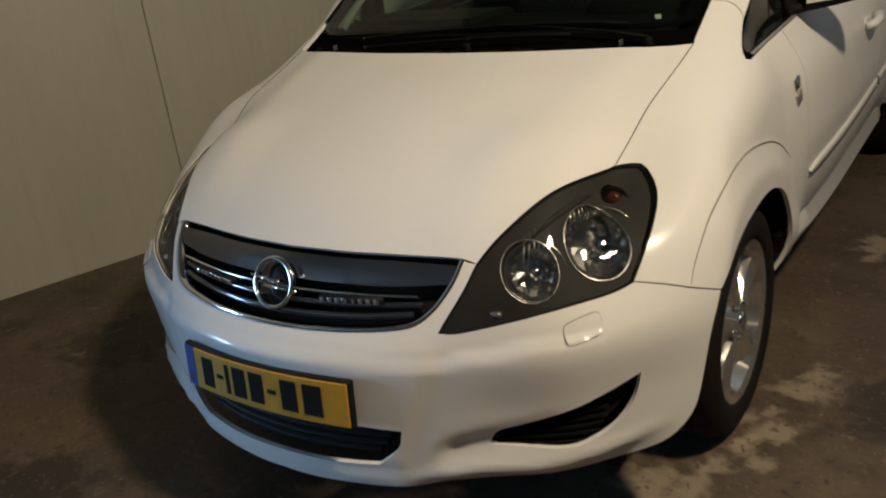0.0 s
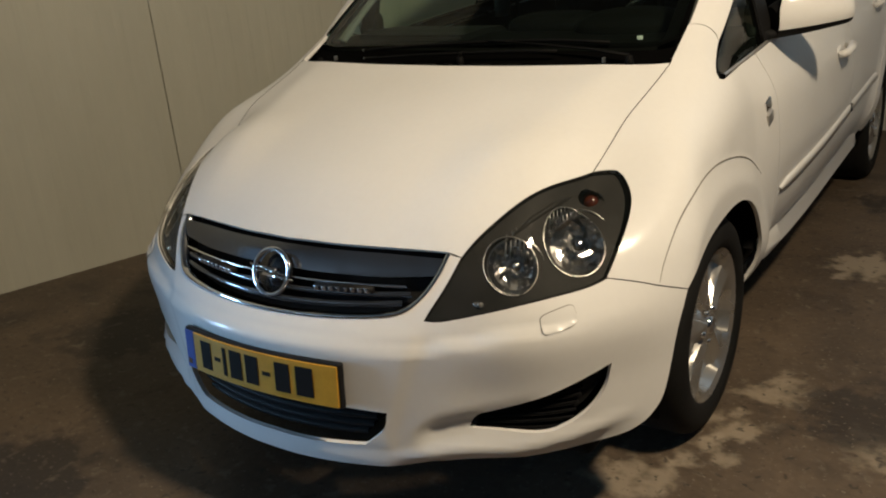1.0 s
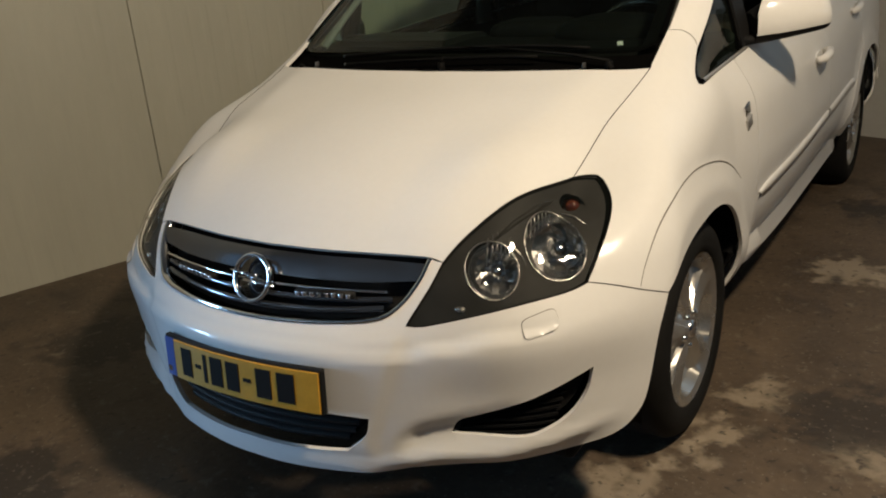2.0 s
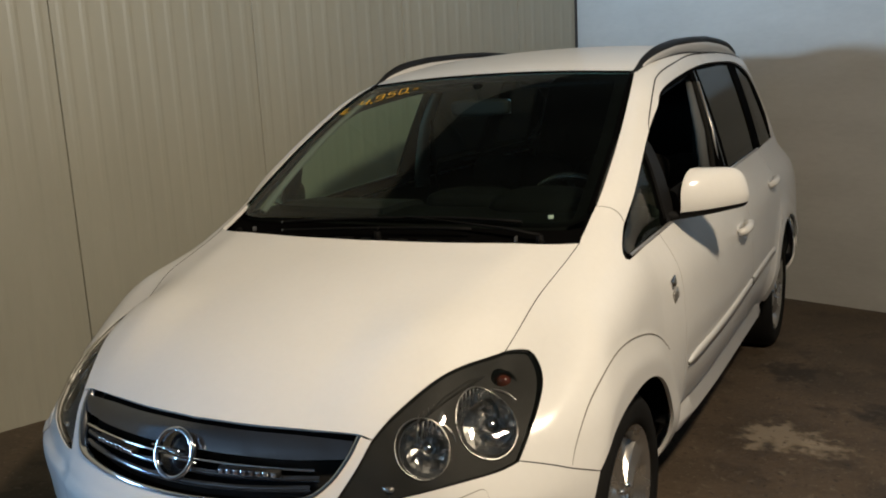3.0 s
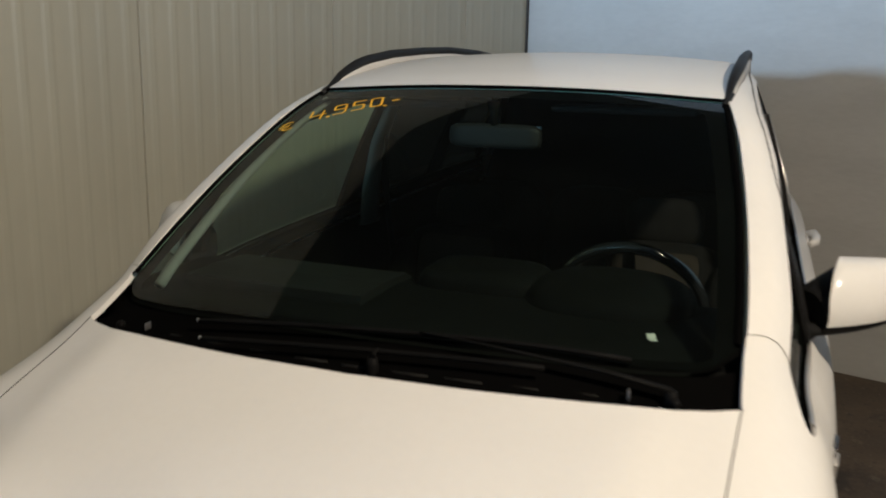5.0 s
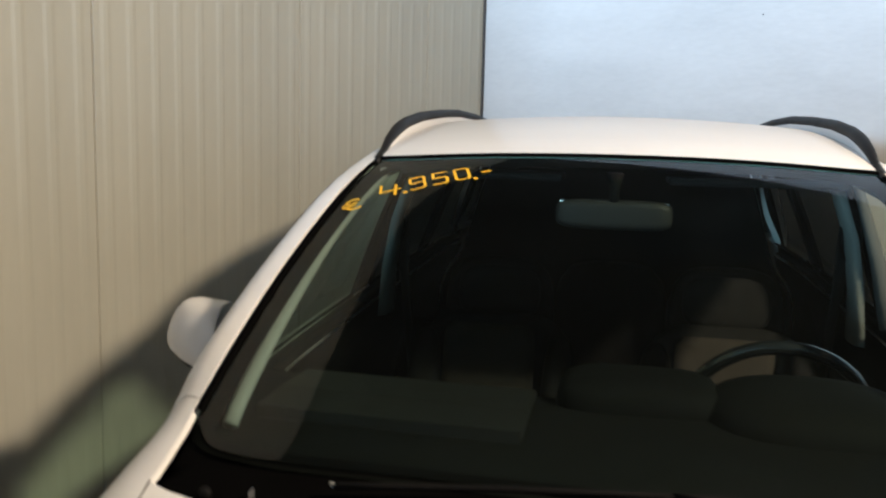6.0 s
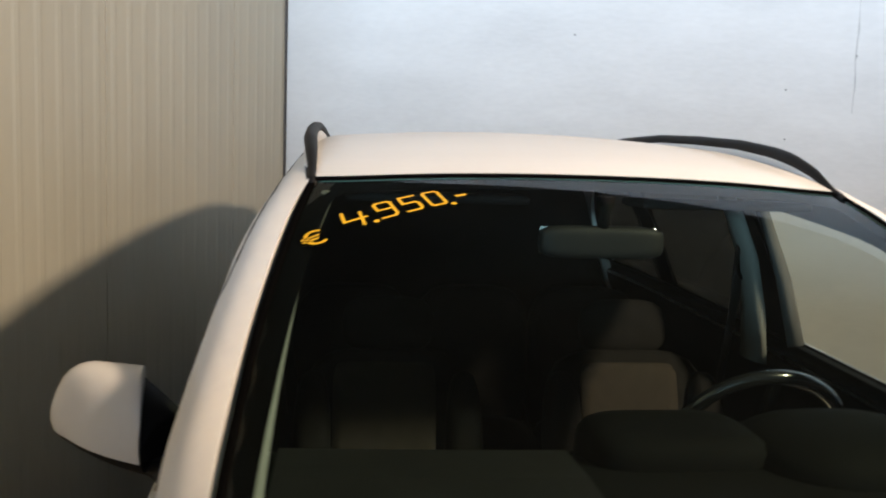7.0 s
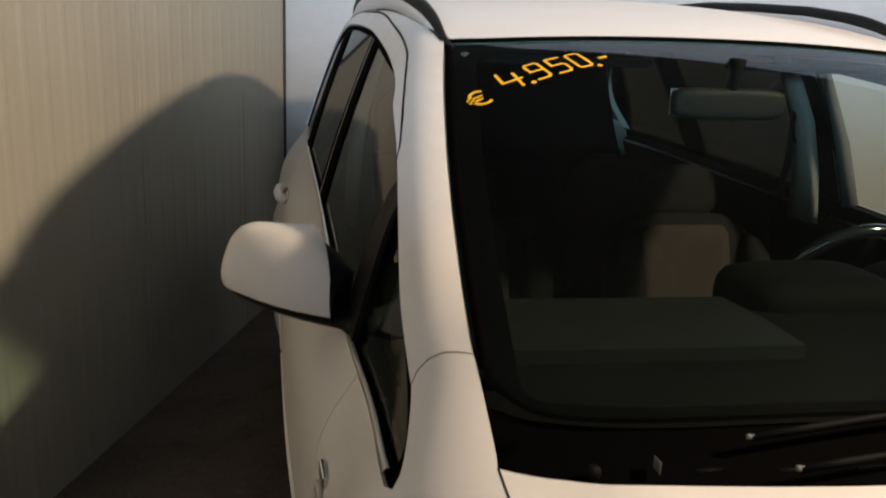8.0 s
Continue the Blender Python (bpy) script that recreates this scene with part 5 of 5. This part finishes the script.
def side_details(flip):
    sgn = -1 if flip else 1
    # dark joints behind the shut lines
    door_edge = [(0.784, 0.475, 0.990), (0.82, 0.495, 0.93), (0.845, 0.505, 0.85), (0.86, 0.51, 0.6), (0.86, 0.50, 0.33)]
    door_split = [(0.79, 1.60, 1.066), (0.87, 1.615, 0.85), (0.885, 1.61, 0.33)]
    pillar_joint = [(0.657, 0.235, 1.105), (0.694, 0.26, 1.099), (0.722, 0.27, 1.08), (0.737, 0.265, 1.059)]
    for run, wide, mat in ((door_edge, 0.006, CREASE), (door_split, 0.007, CREASE), (BUMPER_SEAM, 0.007, RUBBER), (pillar_joint, 0.004, CREASE)):
        part("shut_line", ribbon(spline(run, 0.02), SIDE, wide, -0.0012, flip, 0.007), mat, car)
    part("shut_line", ribbon(spline(HOOD_SEAM, 0.02), TOP, 0.0028, 0.0007, flip, 0.004), RUBBER, car)

    def at(y, z, above=0.0):
        p = side_place(y, z, above)
        return Vector((sgn * p.x, p.y, p.z))

    for y0, y1 in ((0.545, 1.595), (1.63, 2.24)):
        run = [(0.88, y, 0.552 + 0.035 * (y - 0.54)) for y in np.linspace(y0, y1, 30)]
        wide = 0.044 * np.minimum(1, np.linspace(0.35 if y0 < 1 else 1, 8, 30)) * np.minimum(1, np.linspace(8, 0.6 if y1 > 2 else 1, 30))
        part("rub_strip", ribbon(run, SIDE, wide, 0.007, flip), PAINT, car, "white door protection strip")
    for y, z in ((1.385, 0.862), (2.30, 0.935)):
        h = new("door_handle")
        h.parent = car
        part("grip", tube([at(y - 0.085, z - 0.006, 0.008), at(y - 0.07, z - 0.005, 0.028), at(y, z, 0.036), at(y + 0.06, z + 0.005, 0.03), at(y + 0.085, z + 0.006, 0.008)], [0.013, 0.016, 0.016, 0.017, 0.014], 10), PAINT, h)
        part("handle_cup", pillow(at(y - 0.02, z - 0.004, -0.003), (0.006, 0.05, 0.026), 2.4, 12, 20), PAINT, h)
    badge = new("side_badge")
    badge.parent = car
    tagged(badge, "small chrome side badge")
    for dz, dy, s in ((0.020, 0.0, 0.019), (-0.019, 0.007, 0.019)):
        c = at(0.42 + dy, 0.831 + dz, 0.003)
        part("badge_square", boxes((-0.004, -s, -s), (0.004, s, s), 0.002, m=Matrix.Translation(c) @ Matrix.Rotation(radians(25), 4, "X") @ Matrix.Rotation(radians(-6 * sgn), 4, "Z")), SATIN if dz < 0 else CHROME, badge)
    # the flare's shut line
        angles = np.radians(np.linspace(40, 142, 46))
    flare = [(0.85, -0.068 + flare_edge(a) * math.cos(a), 0.31 + flare_edge(a) * math.sin(a)) for a in angles]
    part("flare_line", ribbon(flare, SIDE, 0.0042 * np.clip(np.linspace(0.3, 9, 46), 0, 1) * np.clip(np.linspace(4, 0.2, 46), 0, 1), 0.0014, flip, 0.001), CREASE, car)
    # mirror
    mir = new("wing_mirror")
    mir.parent = car
    tagged(mir, "white wing mirror with black base")
    out, fore = Vector((0.823, 0.568, 0.0)), Vector((0.568, -0.823, 0.0))
    root = Vector((0.823, 0.608, 1.043))

    def place(s, d, z):
        p = root + out * (s * 0.256) + fore * d + Vector((0, 0, z))
        return (sgn * p.x, p.y, p.z)

    def loft(rows, name, mat, label="", ends=(True, True), parent=mir, crisp=True):
        bm = bmesh.new()
        made = [[bm.verts.new(p) for p in row] for row in rows]
        n = len(rows[0])
        for a, b in zip(made, made[1:]):
            for k in range(n):
                bm.faces.new((a[k], a[(k + 1) % n], b[(k + 1) % n], b[k]))
        if ends[0]:
            bm.faces.new(made[0][::-1])
        if ends[1]:
            bm.faces.new(made[-1])
        bmesh.ops.recalc_face_normals(bm, faces=bm.faces)
        ob = part(name, bm, mat, parent, label)
        if crisp:
            ob.modifiers.new("crisp", "EDGE_SPLIT").split_angle = radians(38)
        return ob

    cap, lower, housing = [], [], []
    for s in [0, 0.02, 0.12, 0.25, 0.4, 0.55, 0.68, 0.78, 0.86, 0.92, 0.96, 0.985, 1.0]:
        rnd = math.sqrt(max(0.0, 1 - (max(0.0, s - 0.62) / 0.38) ** 2.4))
        zb, high = 0.020 * s, (0.136 - 0.026 * s) * (0.50 + 0.50 * rnd) - 0.004 * (s < 0.01)
        back, d0 = -0.105 + 0.02 * s, 0.012 * math.sin(min(s / 0.7, 1) * math.pi) - 0.062 * (1 - rnd)
        prof = [(back, 0.0), (d0, 0.0), (d0 + 0.004, 0.12), (d0 + 0.004, 0.30), (d0 - 0.002, 0.50), (d0 - 0.012, 0.70), (d0 - 0.024, 0.85), (d0 - 0.040, 0.95), (min(d0 - 0.055, -0.056), 0.99), (back + 0.012, 0.985), (back, 0.96)]
        cap.append([place(s - 3.6 * min(max(d, back), 0.0) * (1 - s), max(d, back), zb + high * k) for d, k in prof])
        if s < 0.7:
            housing.append([place(s, max(d - 0.006, back + 0.003), zb + 0.002 + (high - 0.010) * k * (0.50 + 0.50 * min(s / 0.40, 1))) for d, k in prof])
        drop = 0.028 - 0.010 * s
        low = [(back + 0.004, 0.0), (d0 - 0.003, 0.0), (d0 - 0.006, -0.35), (d0 - 0.020, -0.8), (d0 - 0.042, -1.0), (back + 0.020, -0.9)]
        lower.append([place(s, max(d, back), zb - 0.002 + drop * k) for d, k in low])
    loft(cap, "cap", PAINT, "white mirror cap")
    loft(lower, "base", BLACK, "black lower mirror shell")
    arm = []
    for s, d0, d1, z0, z1 in ((0.06, -0.085, -0.012, -0.026, -0.001), (-0.06, -0.080, -0.012, -0.030, 0.000), (-0.16, -0.074, -0.004, -0.040, 0.006), (-0.26, -0.066, 0.006, -0.055, 0.016), (-0.36, -0.062, 0.012, -0.066, 0.030)):
        arm.append([place(s, d, z) for d, z in ((d0, z0 + 0.006), (d0 + 0.02, z0), (d1 - 0.02, z0), (d1, z0 + 0.008), (d1, z1 - 0.008), (d1 - 0.015, z1), (d0 + 0.015, z1), (d0, z1 - 0.008))])
    loft(arm, "arm", BLACK, crisp=False)
    loft(housing, "inner_cover", BLACK, "black mirror housing")
    pane_rows = [[place(s, d + 0.02 * s, z) for d, z in ((-0.1075, 0.012 + 0.012 * s), (-0.1045, 0.012 + 0.012 * s), (-0.1045, top), (-0.1075, top))] for s, top in ((0.04, 0.056), (0.2, 0.084), (0.4, 0.106), (0.6, 0.104), (0.86, 0.088))]
    loft(pane_rows, "mirror_pane", MIRROR)
    sail = loop([(0.79, 0.565, 1.016), (0.79, 0.66, 1.022)], [(0.79, 0.66, 1.022), (0.74, 0.66, 1.14), (0.70, 0.63, 1.262)], [(0.70, 0.63, 1.262), (0.705, 0.575, 1.228)], [(0.705, 0.575, 1.228), (0.79, 0.565, 1.016)], every=0.03)
    part("mirror_sail", skin(sail, SIDE, res=0.04, gap=0, lip=0.01, sunk=-0.003, flip=flip), BLACK, mir)


both(side_details)

# ---- rear end and underside ----
gate = loop(*whole([(0, 3.22, 1.57), (0.3, 3.2, 1.56), (0.53, 3.13, 1.53)], [(0.53, 3.13, 1.53), (0.64, 3.27, 1.3), (0.69, 3.33, 1.1), (0.62, 3.43, 0.95), (0.60, 3.44, 0.72)], [(0.60, 3.44, 0.72), (0.3, 3.52, 0.70), (0, 3.54, 0.70)]))
rear_glass = loop(*whole([(0, 3.30, 1.48), (0.3, 3.28, 1.48), (0.50, 3.24, 1.44)], [(0.50, 3.24, 1.44), (0.58, 3.36, 1.15)], [(0.58, 3.36, 1.15), (0.3, 3.44, 1.10), (0, 3.46, 1.10)]))
tailgate = part("tailgate", skin(gate, REAR, [rear_glass], res=0.06, gap=0.003), PAINT, car)
part("rear_window", skin(rear_glass, REAR, res=0.08, gap=-0.006, lip=0.004, sunk=0.008), PRIVACY, tailgate, "dark tinted rear glass")
rear_bumper = loop(*whole([(0, 3.54, 0.70), (0.3, 3.52, 0.70), (0.60, 3.44, 0.72)], [(0.60, 3.44, 0.72), (0.76, 3.36, 0.68), (0.80, 3.34, 0.62)], [(0.80, 3.34, 0.62), (0.82, 3.12, 0.42), (0.80, 3.12, 0.27)], [(0.80, 3.12, 0.27), (0.4, 3.48, 0.25), (0, 3.52, 0.25)]))
part("rear_bumper", skin(rear_bumper, REAR, res=0.06, gap=0.003), PAINT, car)
RED = material("red_lamp_plastic", (0.25, 0.01, 0.008), 0.15, vary=0.1, coat=0.5)
for flip in (False, True):
    tail = loop([(0.70, 3.335, 1.09), (0.725, 3.30, 1.09)], [(0.725, 3.30, 1.09), (0.77, 3.385, 0.9), (0.79, 3.35, 0.66)], [(0.79, 3.35, 0.66), (0.62, 3.44, 0.735)], [(0.62, 3.44, 0.735), (0.63, 3.43, 0.95), (0.70, 3.335, 1.09)], every=0.04)
    part("tail_light", skin(tail, REAR, res=0.05, gap=0.003, lip=0.02, flip=flip), RED, car, "red tail light")
part("underbody", boxes((-0.72, -0.62, 0.21), (0.72, 3.3, 0.27), 0.02), RUBBER, car, "dark underside")
part("engine_block", boxes((-0.50, -0.60, 0.25), (0.50, 0.10, 0.72), 0.03), RUBBER, car, "dark engine bay")


# ---- cabin ----
dash = new("dashboard")
dash.parent = car
tagged(dash, "dark grey plastic dashboard")


def extruded(profile, x0, x1, bow=0.0, cuts=16):
    """A profile of (y, z) drawn across the car, bowed forward at its ends."""
    bm, rows = bmesh.new(), []
    for x in np.linspace(x0, x1, cuts + 1):
        rows.append([bm.verts.new((x, y + bow * x * x, z)) for y, z in profile])
    for a, b in zip(rows, rows[1:]):
        for k in range(len(profile) - 1):
            bm.faces.new((a[k], a[k + 1], b[k + 1], b[k]))
    bm.faces.new(rows[0]), bm.faces.new(rows[-1][::-1])
    bmesh.ops.recalc_face_normals(bm, faces=bm.faces)
    return bm


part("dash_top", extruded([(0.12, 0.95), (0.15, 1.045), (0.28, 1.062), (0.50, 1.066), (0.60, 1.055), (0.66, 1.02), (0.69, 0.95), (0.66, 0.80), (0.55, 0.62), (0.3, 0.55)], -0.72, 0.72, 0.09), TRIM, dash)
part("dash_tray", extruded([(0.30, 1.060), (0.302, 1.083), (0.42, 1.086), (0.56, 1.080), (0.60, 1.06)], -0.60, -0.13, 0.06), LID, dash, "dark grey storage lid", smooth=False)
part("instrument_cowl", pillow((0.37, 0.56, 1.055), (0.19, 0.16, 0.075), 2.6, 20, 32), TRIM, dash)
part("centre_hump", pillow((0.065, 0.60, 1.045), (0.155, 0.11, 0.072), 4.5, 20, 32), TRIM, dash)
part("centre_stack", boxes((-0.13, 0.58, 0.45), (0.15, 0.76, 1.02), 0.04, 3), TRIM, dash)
for x in (-0.06, 0.10):
    part("dash_vent", boxes((x - 0.065, 0.70, 0.96), (x + 0.065, 0.715, 1.02), 0.01), GLOSSBLACK, dash)

wheel_at = Vector((0.368, 0.895, 0.968))
tilt = Matrix.Translation(wheel_at) @ Matrix.Rotation(radians(-65), 4, "X")
steer = new("steering_wheel")
steer.parent = car
tagged(steer, "black leather steering wheel")
part("wheel_ring", tube([tilt @ Vector((0.188 * math.cos(a), 0.188 * math.sin(a), 0)) for a in np.linspace(0, 2 * math.pi, 48, endpoint=False)], 0.0155, 12, True), GLOSSBLACK, steer)
part("hub", pillow((0, 0, -0.01), (0.085, 0.075, 0.03), 2.8, 14, 24, tilt), TRIM, steer)
for ang in (0, 180, 270):
    a = radians(ang)
    part("spoke", tube([tilt @ Vector((0.06 * math.cos(a), 0.06 * math.sin(a), -0.01)), tilt @ Vector((0.185 * math.cos(a), 0.185 * math.sin(a), 0))], [0.022, 0.014], 10, squash=0.6), SILVER if ang != 270 else TRIM, steer)
part("column", tube([tilt @ Vector((0, 0, -0.03)), tilt @ Vector((0, 0, -0.30))], 0.045, 14), TRIM, steer)
for s in (-1, 1):
    part("stalk", tube([tilt @ Vector((s * 0.04, 0.02, -0.06)), tilt @ Vector((s * 0.20, 0.05, -0.05))], [0.008, 0.012], 8), TRIM, steer)


def seat(x, y, name="front_seat"):
    s = new(name)
    s.parent = car
    tagged(s, "dark fabric car seat with beige centre panel")
    lean = Matrix.Translation((x, y, 0.40)) @ Matrix.Rotation(radians(-17), 4, "X")
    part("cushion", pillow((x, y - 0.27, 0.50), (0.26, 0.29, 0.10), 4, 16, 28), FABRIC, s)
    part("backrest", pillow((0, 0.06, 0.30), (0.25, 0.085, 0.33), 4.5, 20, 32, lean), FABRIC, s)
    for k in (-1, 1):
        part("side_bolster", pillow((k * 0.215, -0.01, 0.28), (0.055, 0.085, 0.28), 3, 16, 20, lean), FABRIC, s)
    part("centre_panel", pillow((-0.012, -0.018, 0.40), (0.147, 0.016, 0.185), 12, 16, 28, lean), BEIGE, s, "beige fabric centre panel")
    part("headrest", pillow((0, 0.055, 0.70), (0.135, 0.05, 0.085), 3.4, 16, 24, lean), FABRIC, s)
    for k in (-0.06, 0.06):
        part("headrest_post", tube([lean @ Vector((k, 0.055, 0.58)), lean @ Vector((k, 0.055, 0.66))], 0.007, 8), CHROME, s)
    return s


seat(0.362, 1.50)
seat(-0.36, 1.50)
bench = new("rear_bench")
bench.parent = car
tagged(bench, "dark fabric rear bench")
for x in (-0.45, 0.0, 0.45):
    part("bench_back", pillow((x, 2.48, 0.76), (0.225, 0.09, 0.31), 4, 14, 24, Matrix.Rotation(0, 4, "X")), FABRIC, bench)
    part("bench_cushion", pillow((x, 2.18, 0.50), (0.225, 0.27, 0.09), 4, 14, 24), FABRIC, bench)

view = new("rear_view_mirror")
view.parent = car
tagged(view, "grey plastic rear view mirror")
part("mirror_housing", pillow((0.0, 0.845, 1.400), (0.124, 0.020, 0.032), 5, 16, 28), MIRRORBACK, view)
part("mirror_pane", boxes((-0.118, 0.866, 1.372), (0.118, 0.869, 1.428), 0.001), MIRROR, view)
part("mirror_stalk", tube([(0, 0.84, 1.425), (0, 0.83, 1.455), (0, 0.825, 1.49)], [0.012, 0.010, 0.018], 10), TRIM, view)

roof_in = loop(*whole([(0, 0.97, 1.5), (0.25, 0.975, 1.5), (0.52, 1.0, 1.5)], [(0.52, 1.0, 1.5), (0.56, 1.4, 1.5), (0.56, 2.4, 1.5), (0.53, 3.05, 1.5)], [(0.53, 3.05, 1.5), (0, 3.15, 1.5)]))
part("headliner", skin(roof_in, TOP, res=0.1, gap=0, lip=0, sunk=0.035), LINER, car, "grey cloth headliner")
for x in (-0.31, 0.31):
    part("sun_visor", boxes((x - 0.19, 0.955, 1.463), (x + 0.19, 1.10, 1.480), 0.007, m=Matrix.Identity(4)), FABRIC, car, "dark sun visor")


def cabin_side(flip):
    sgn = -1 if flip else 1
    trim = loop([(0.78, 0.30, 0.985), *[(x, y, z - 0.008) for x, y, z in BELT[1:]]], [BELT[6], (0.80, 3.1, 0.35)], [(0.80, 3.1, 0.35), (0.84, 0.40, 0.33)], [(0.84, 0.40, 0.33), (0.78, 0.30, 0.985)], every=0.04)
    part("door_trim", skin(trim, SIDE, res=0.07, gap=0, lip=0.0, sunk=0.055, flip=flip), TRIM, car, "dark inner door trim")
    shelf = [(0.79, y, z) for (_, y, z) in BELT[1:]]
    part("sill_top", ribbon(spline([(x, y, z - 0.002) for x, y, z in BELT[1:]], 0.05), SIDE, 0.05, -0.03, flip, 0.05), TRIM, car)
    frame_in = loop([(0.61, 0.985, 1.48), (0.585, 1.3, 1.545), (0.585, 1.9, 1.585), (0.572, 2.6, 1.575), (0.56, 3.1, 1.53)], [(0.56, 3.1, 1.53), (0.70, 3.22, 1.15)], [(0.70, 3.22, 1.15), *[(x, y, z + 0.0) for x, y, z in BELT[::-1][1:6]]], [BELT[1], (0.745, 0.30, 1.05), (0.66, 0.24, 1.10)], [(0.66, 0.24, 1.10), (0.650, 0.361, 1.175), (0.630, 0.586, 1.302), (0.61, 0.985, 1.48)], every=0.04)
    hole = loop([(0.783, 0.42, 1.0), *[(x, y, z + 0.008) for x, y, z in BELT[2:]]], [(BELT[6][0], BELT[6][1], BELT[6][2] + 0.008), *WINDOW_TOP[:-5]], [WINDOW_TOP[-6], (0.74, 0.32, 1.055), (0.783, 0.42, 1.0)], every=0.04)
    part("pillar_trim", skin(frame_in, SIDE, [hole], res=0.06, gap=0, lip=0, sunk=0.030, flip=flip), LINER, car, "grey inner pillar trim")
    post = bmesh.new()
    rows = []
    for x, y0, y1, z in ((0.708, 1.50, 1.64, 1.00), (0.700, 1.515, 1.635, 1.15), (0.680, 1.54, 1.65, 1.30), (0.645, 1.575, 1.67, 1.42), (0.612, 1.60, 1.69, 1.50)):
        ring = [(x - 0.022, y0 + 0.014, z), (x - 0.028, (y0 + y1) / 2, z), (x - 0.022, y1 - 0.014, z), (x, y1, z), (x + 0.012, (y0 + y1) / 2, z), (x, y0, z)]
        rows.append([post.verts.new((sgn * q[0], q[1], q[2])) for q in ring])
    for p, q in zip(rows, rows[1:]):
        for k in range(6):
            post.faces.new((p[k], p[(k + 1) % 6], q[(k + 1) % 6], q[k]))
    post.faces.new(rows[0]), post.faces.new(rows[-1][::-1])
    bmesh.ops.recalc_face_normals(post, faces=post.faces)
    part("centre_post", post, PILLARTRIM, car, "pale inner centre pillar trim")
    if not flip:
        part("window_channel", tube([(sgn * x, y, z) for x, y, z in spline([(0.757, 1.455, 1.075), (0.724, 1.485, 1.25), (0.660, 1.525, 1.45)], 0.04)], 0.012, 8), RUBBER, car, "black rubber window channel")
        part("channel_strip", tube([(sgn * x, y, z) for x, y, z in ((0.735, 1.40, 1.075), (0.705, 1.435, 1.25), (0.650, 1.475, 1.45))], [0.022, 0.020, 0.012], 10), LINER, car, "grey inner pillar cover")
        # frame edge in bright satin, which puts the daylight on it into the colour
        part("lit_channel_edge", tube([(sgn * x, y, z) for x, y, z in ((0.772, 1.495, 1.075), (0.738, 1.525, 1.25), (0.668, 1.565, 1.45))], 0.006, 8), SATIN, car, "thin window channel edge coloured bright as if daylit")
    edge = spline([(0.614, 0.245, 1.070), (0.614, 0.324, 1.124), (0.602, 0.507, 1.241), (0.580, 0.712, 1.361), (0.536, 0.930, 1.474)], 0.04)
    if flip:
        part("screen_pillar_trim", tube([(sgn * x, y, z) for x, y, z in edge], 0.0145, 12, squash=0.8), PILLARTRIM, car, "pale windscreen pillar trim")
    strap = [(0.66, 1.60, 1.33), (0.655, 1.62, 1.15), (0.63, 1.66, 0.80)]
    part("seat_belt", tube([(sgn * x, y, z) for x, y, z in spline(strap, 0.05)], 0.022, 8, squash=0.12), RUBBER, car, "black seat belt")
    part("belt_loop", tube([(sgn * (0.672 + 0.028 * math.cos(a)), 1.595, 1.29 + 0.06 * math.sin(a)) for a in np.linspace(0, 2 * math.pi, 20, endpoint=False)], 0.005, 6, True), TRIM, car)


both(cabin_side)
part("cabin_floor", boxes((-0.74, 0.1, 0.27), (0.74, 3.2, 0.31), 0.01), FABRIC, car, "dark carpet floor")
part("firewall", boxes((-0.68, 0.10, 0.3), (0.68, 0.125, 0.98), 0.005), TRIM, car)

# folded slip of paper on the dashboard
slip = boxes((-0.009, -0.002, 0.0), (0.009, 0.002, 0.014), 0.0015, m=Matrix.Translation((0.491, 0.308, 1.061)) @ Matrix.Rotation(radians(25), 4, "Z") @ Matrix.Rotation(radians(-35), 4, "X"))
box(slip, (-0.008, -0.010, 0.0), (0.008, 0.0, 0.003), 0.001, m=Matrix.Translation((0.491, 0.308, 1.062)) @ Matrix.Rotation(radians(25), 4, "Z"))
tagged(mesh_object("paper_slip", slip, material("pale_paper", (0.5, 0.5, 0.48), 0.8, vary=0.08)), "small pale paper slip lying on the dashboard", "paper")

gate_in = loop(*whole([(0, 3.2, 1.53), (0.5, 3.05, 1.53)], [(0.5, 3.05, 1.53), (0.60, 3.05, 1.46), (0.74, 3.12, 1.12), (0.80, 3.05, 0.7), (0.78, 2.98, 0.35)], [(0.78, 2.98, 0.35), (0, 3.4, 0.33)]), every=0.05)
part("tailgate_trim", skin(gate_in, REAR, res=0.1, gap=0, lip=0, sunk=0.06), FABRIC, car, "dark tailgate lining")
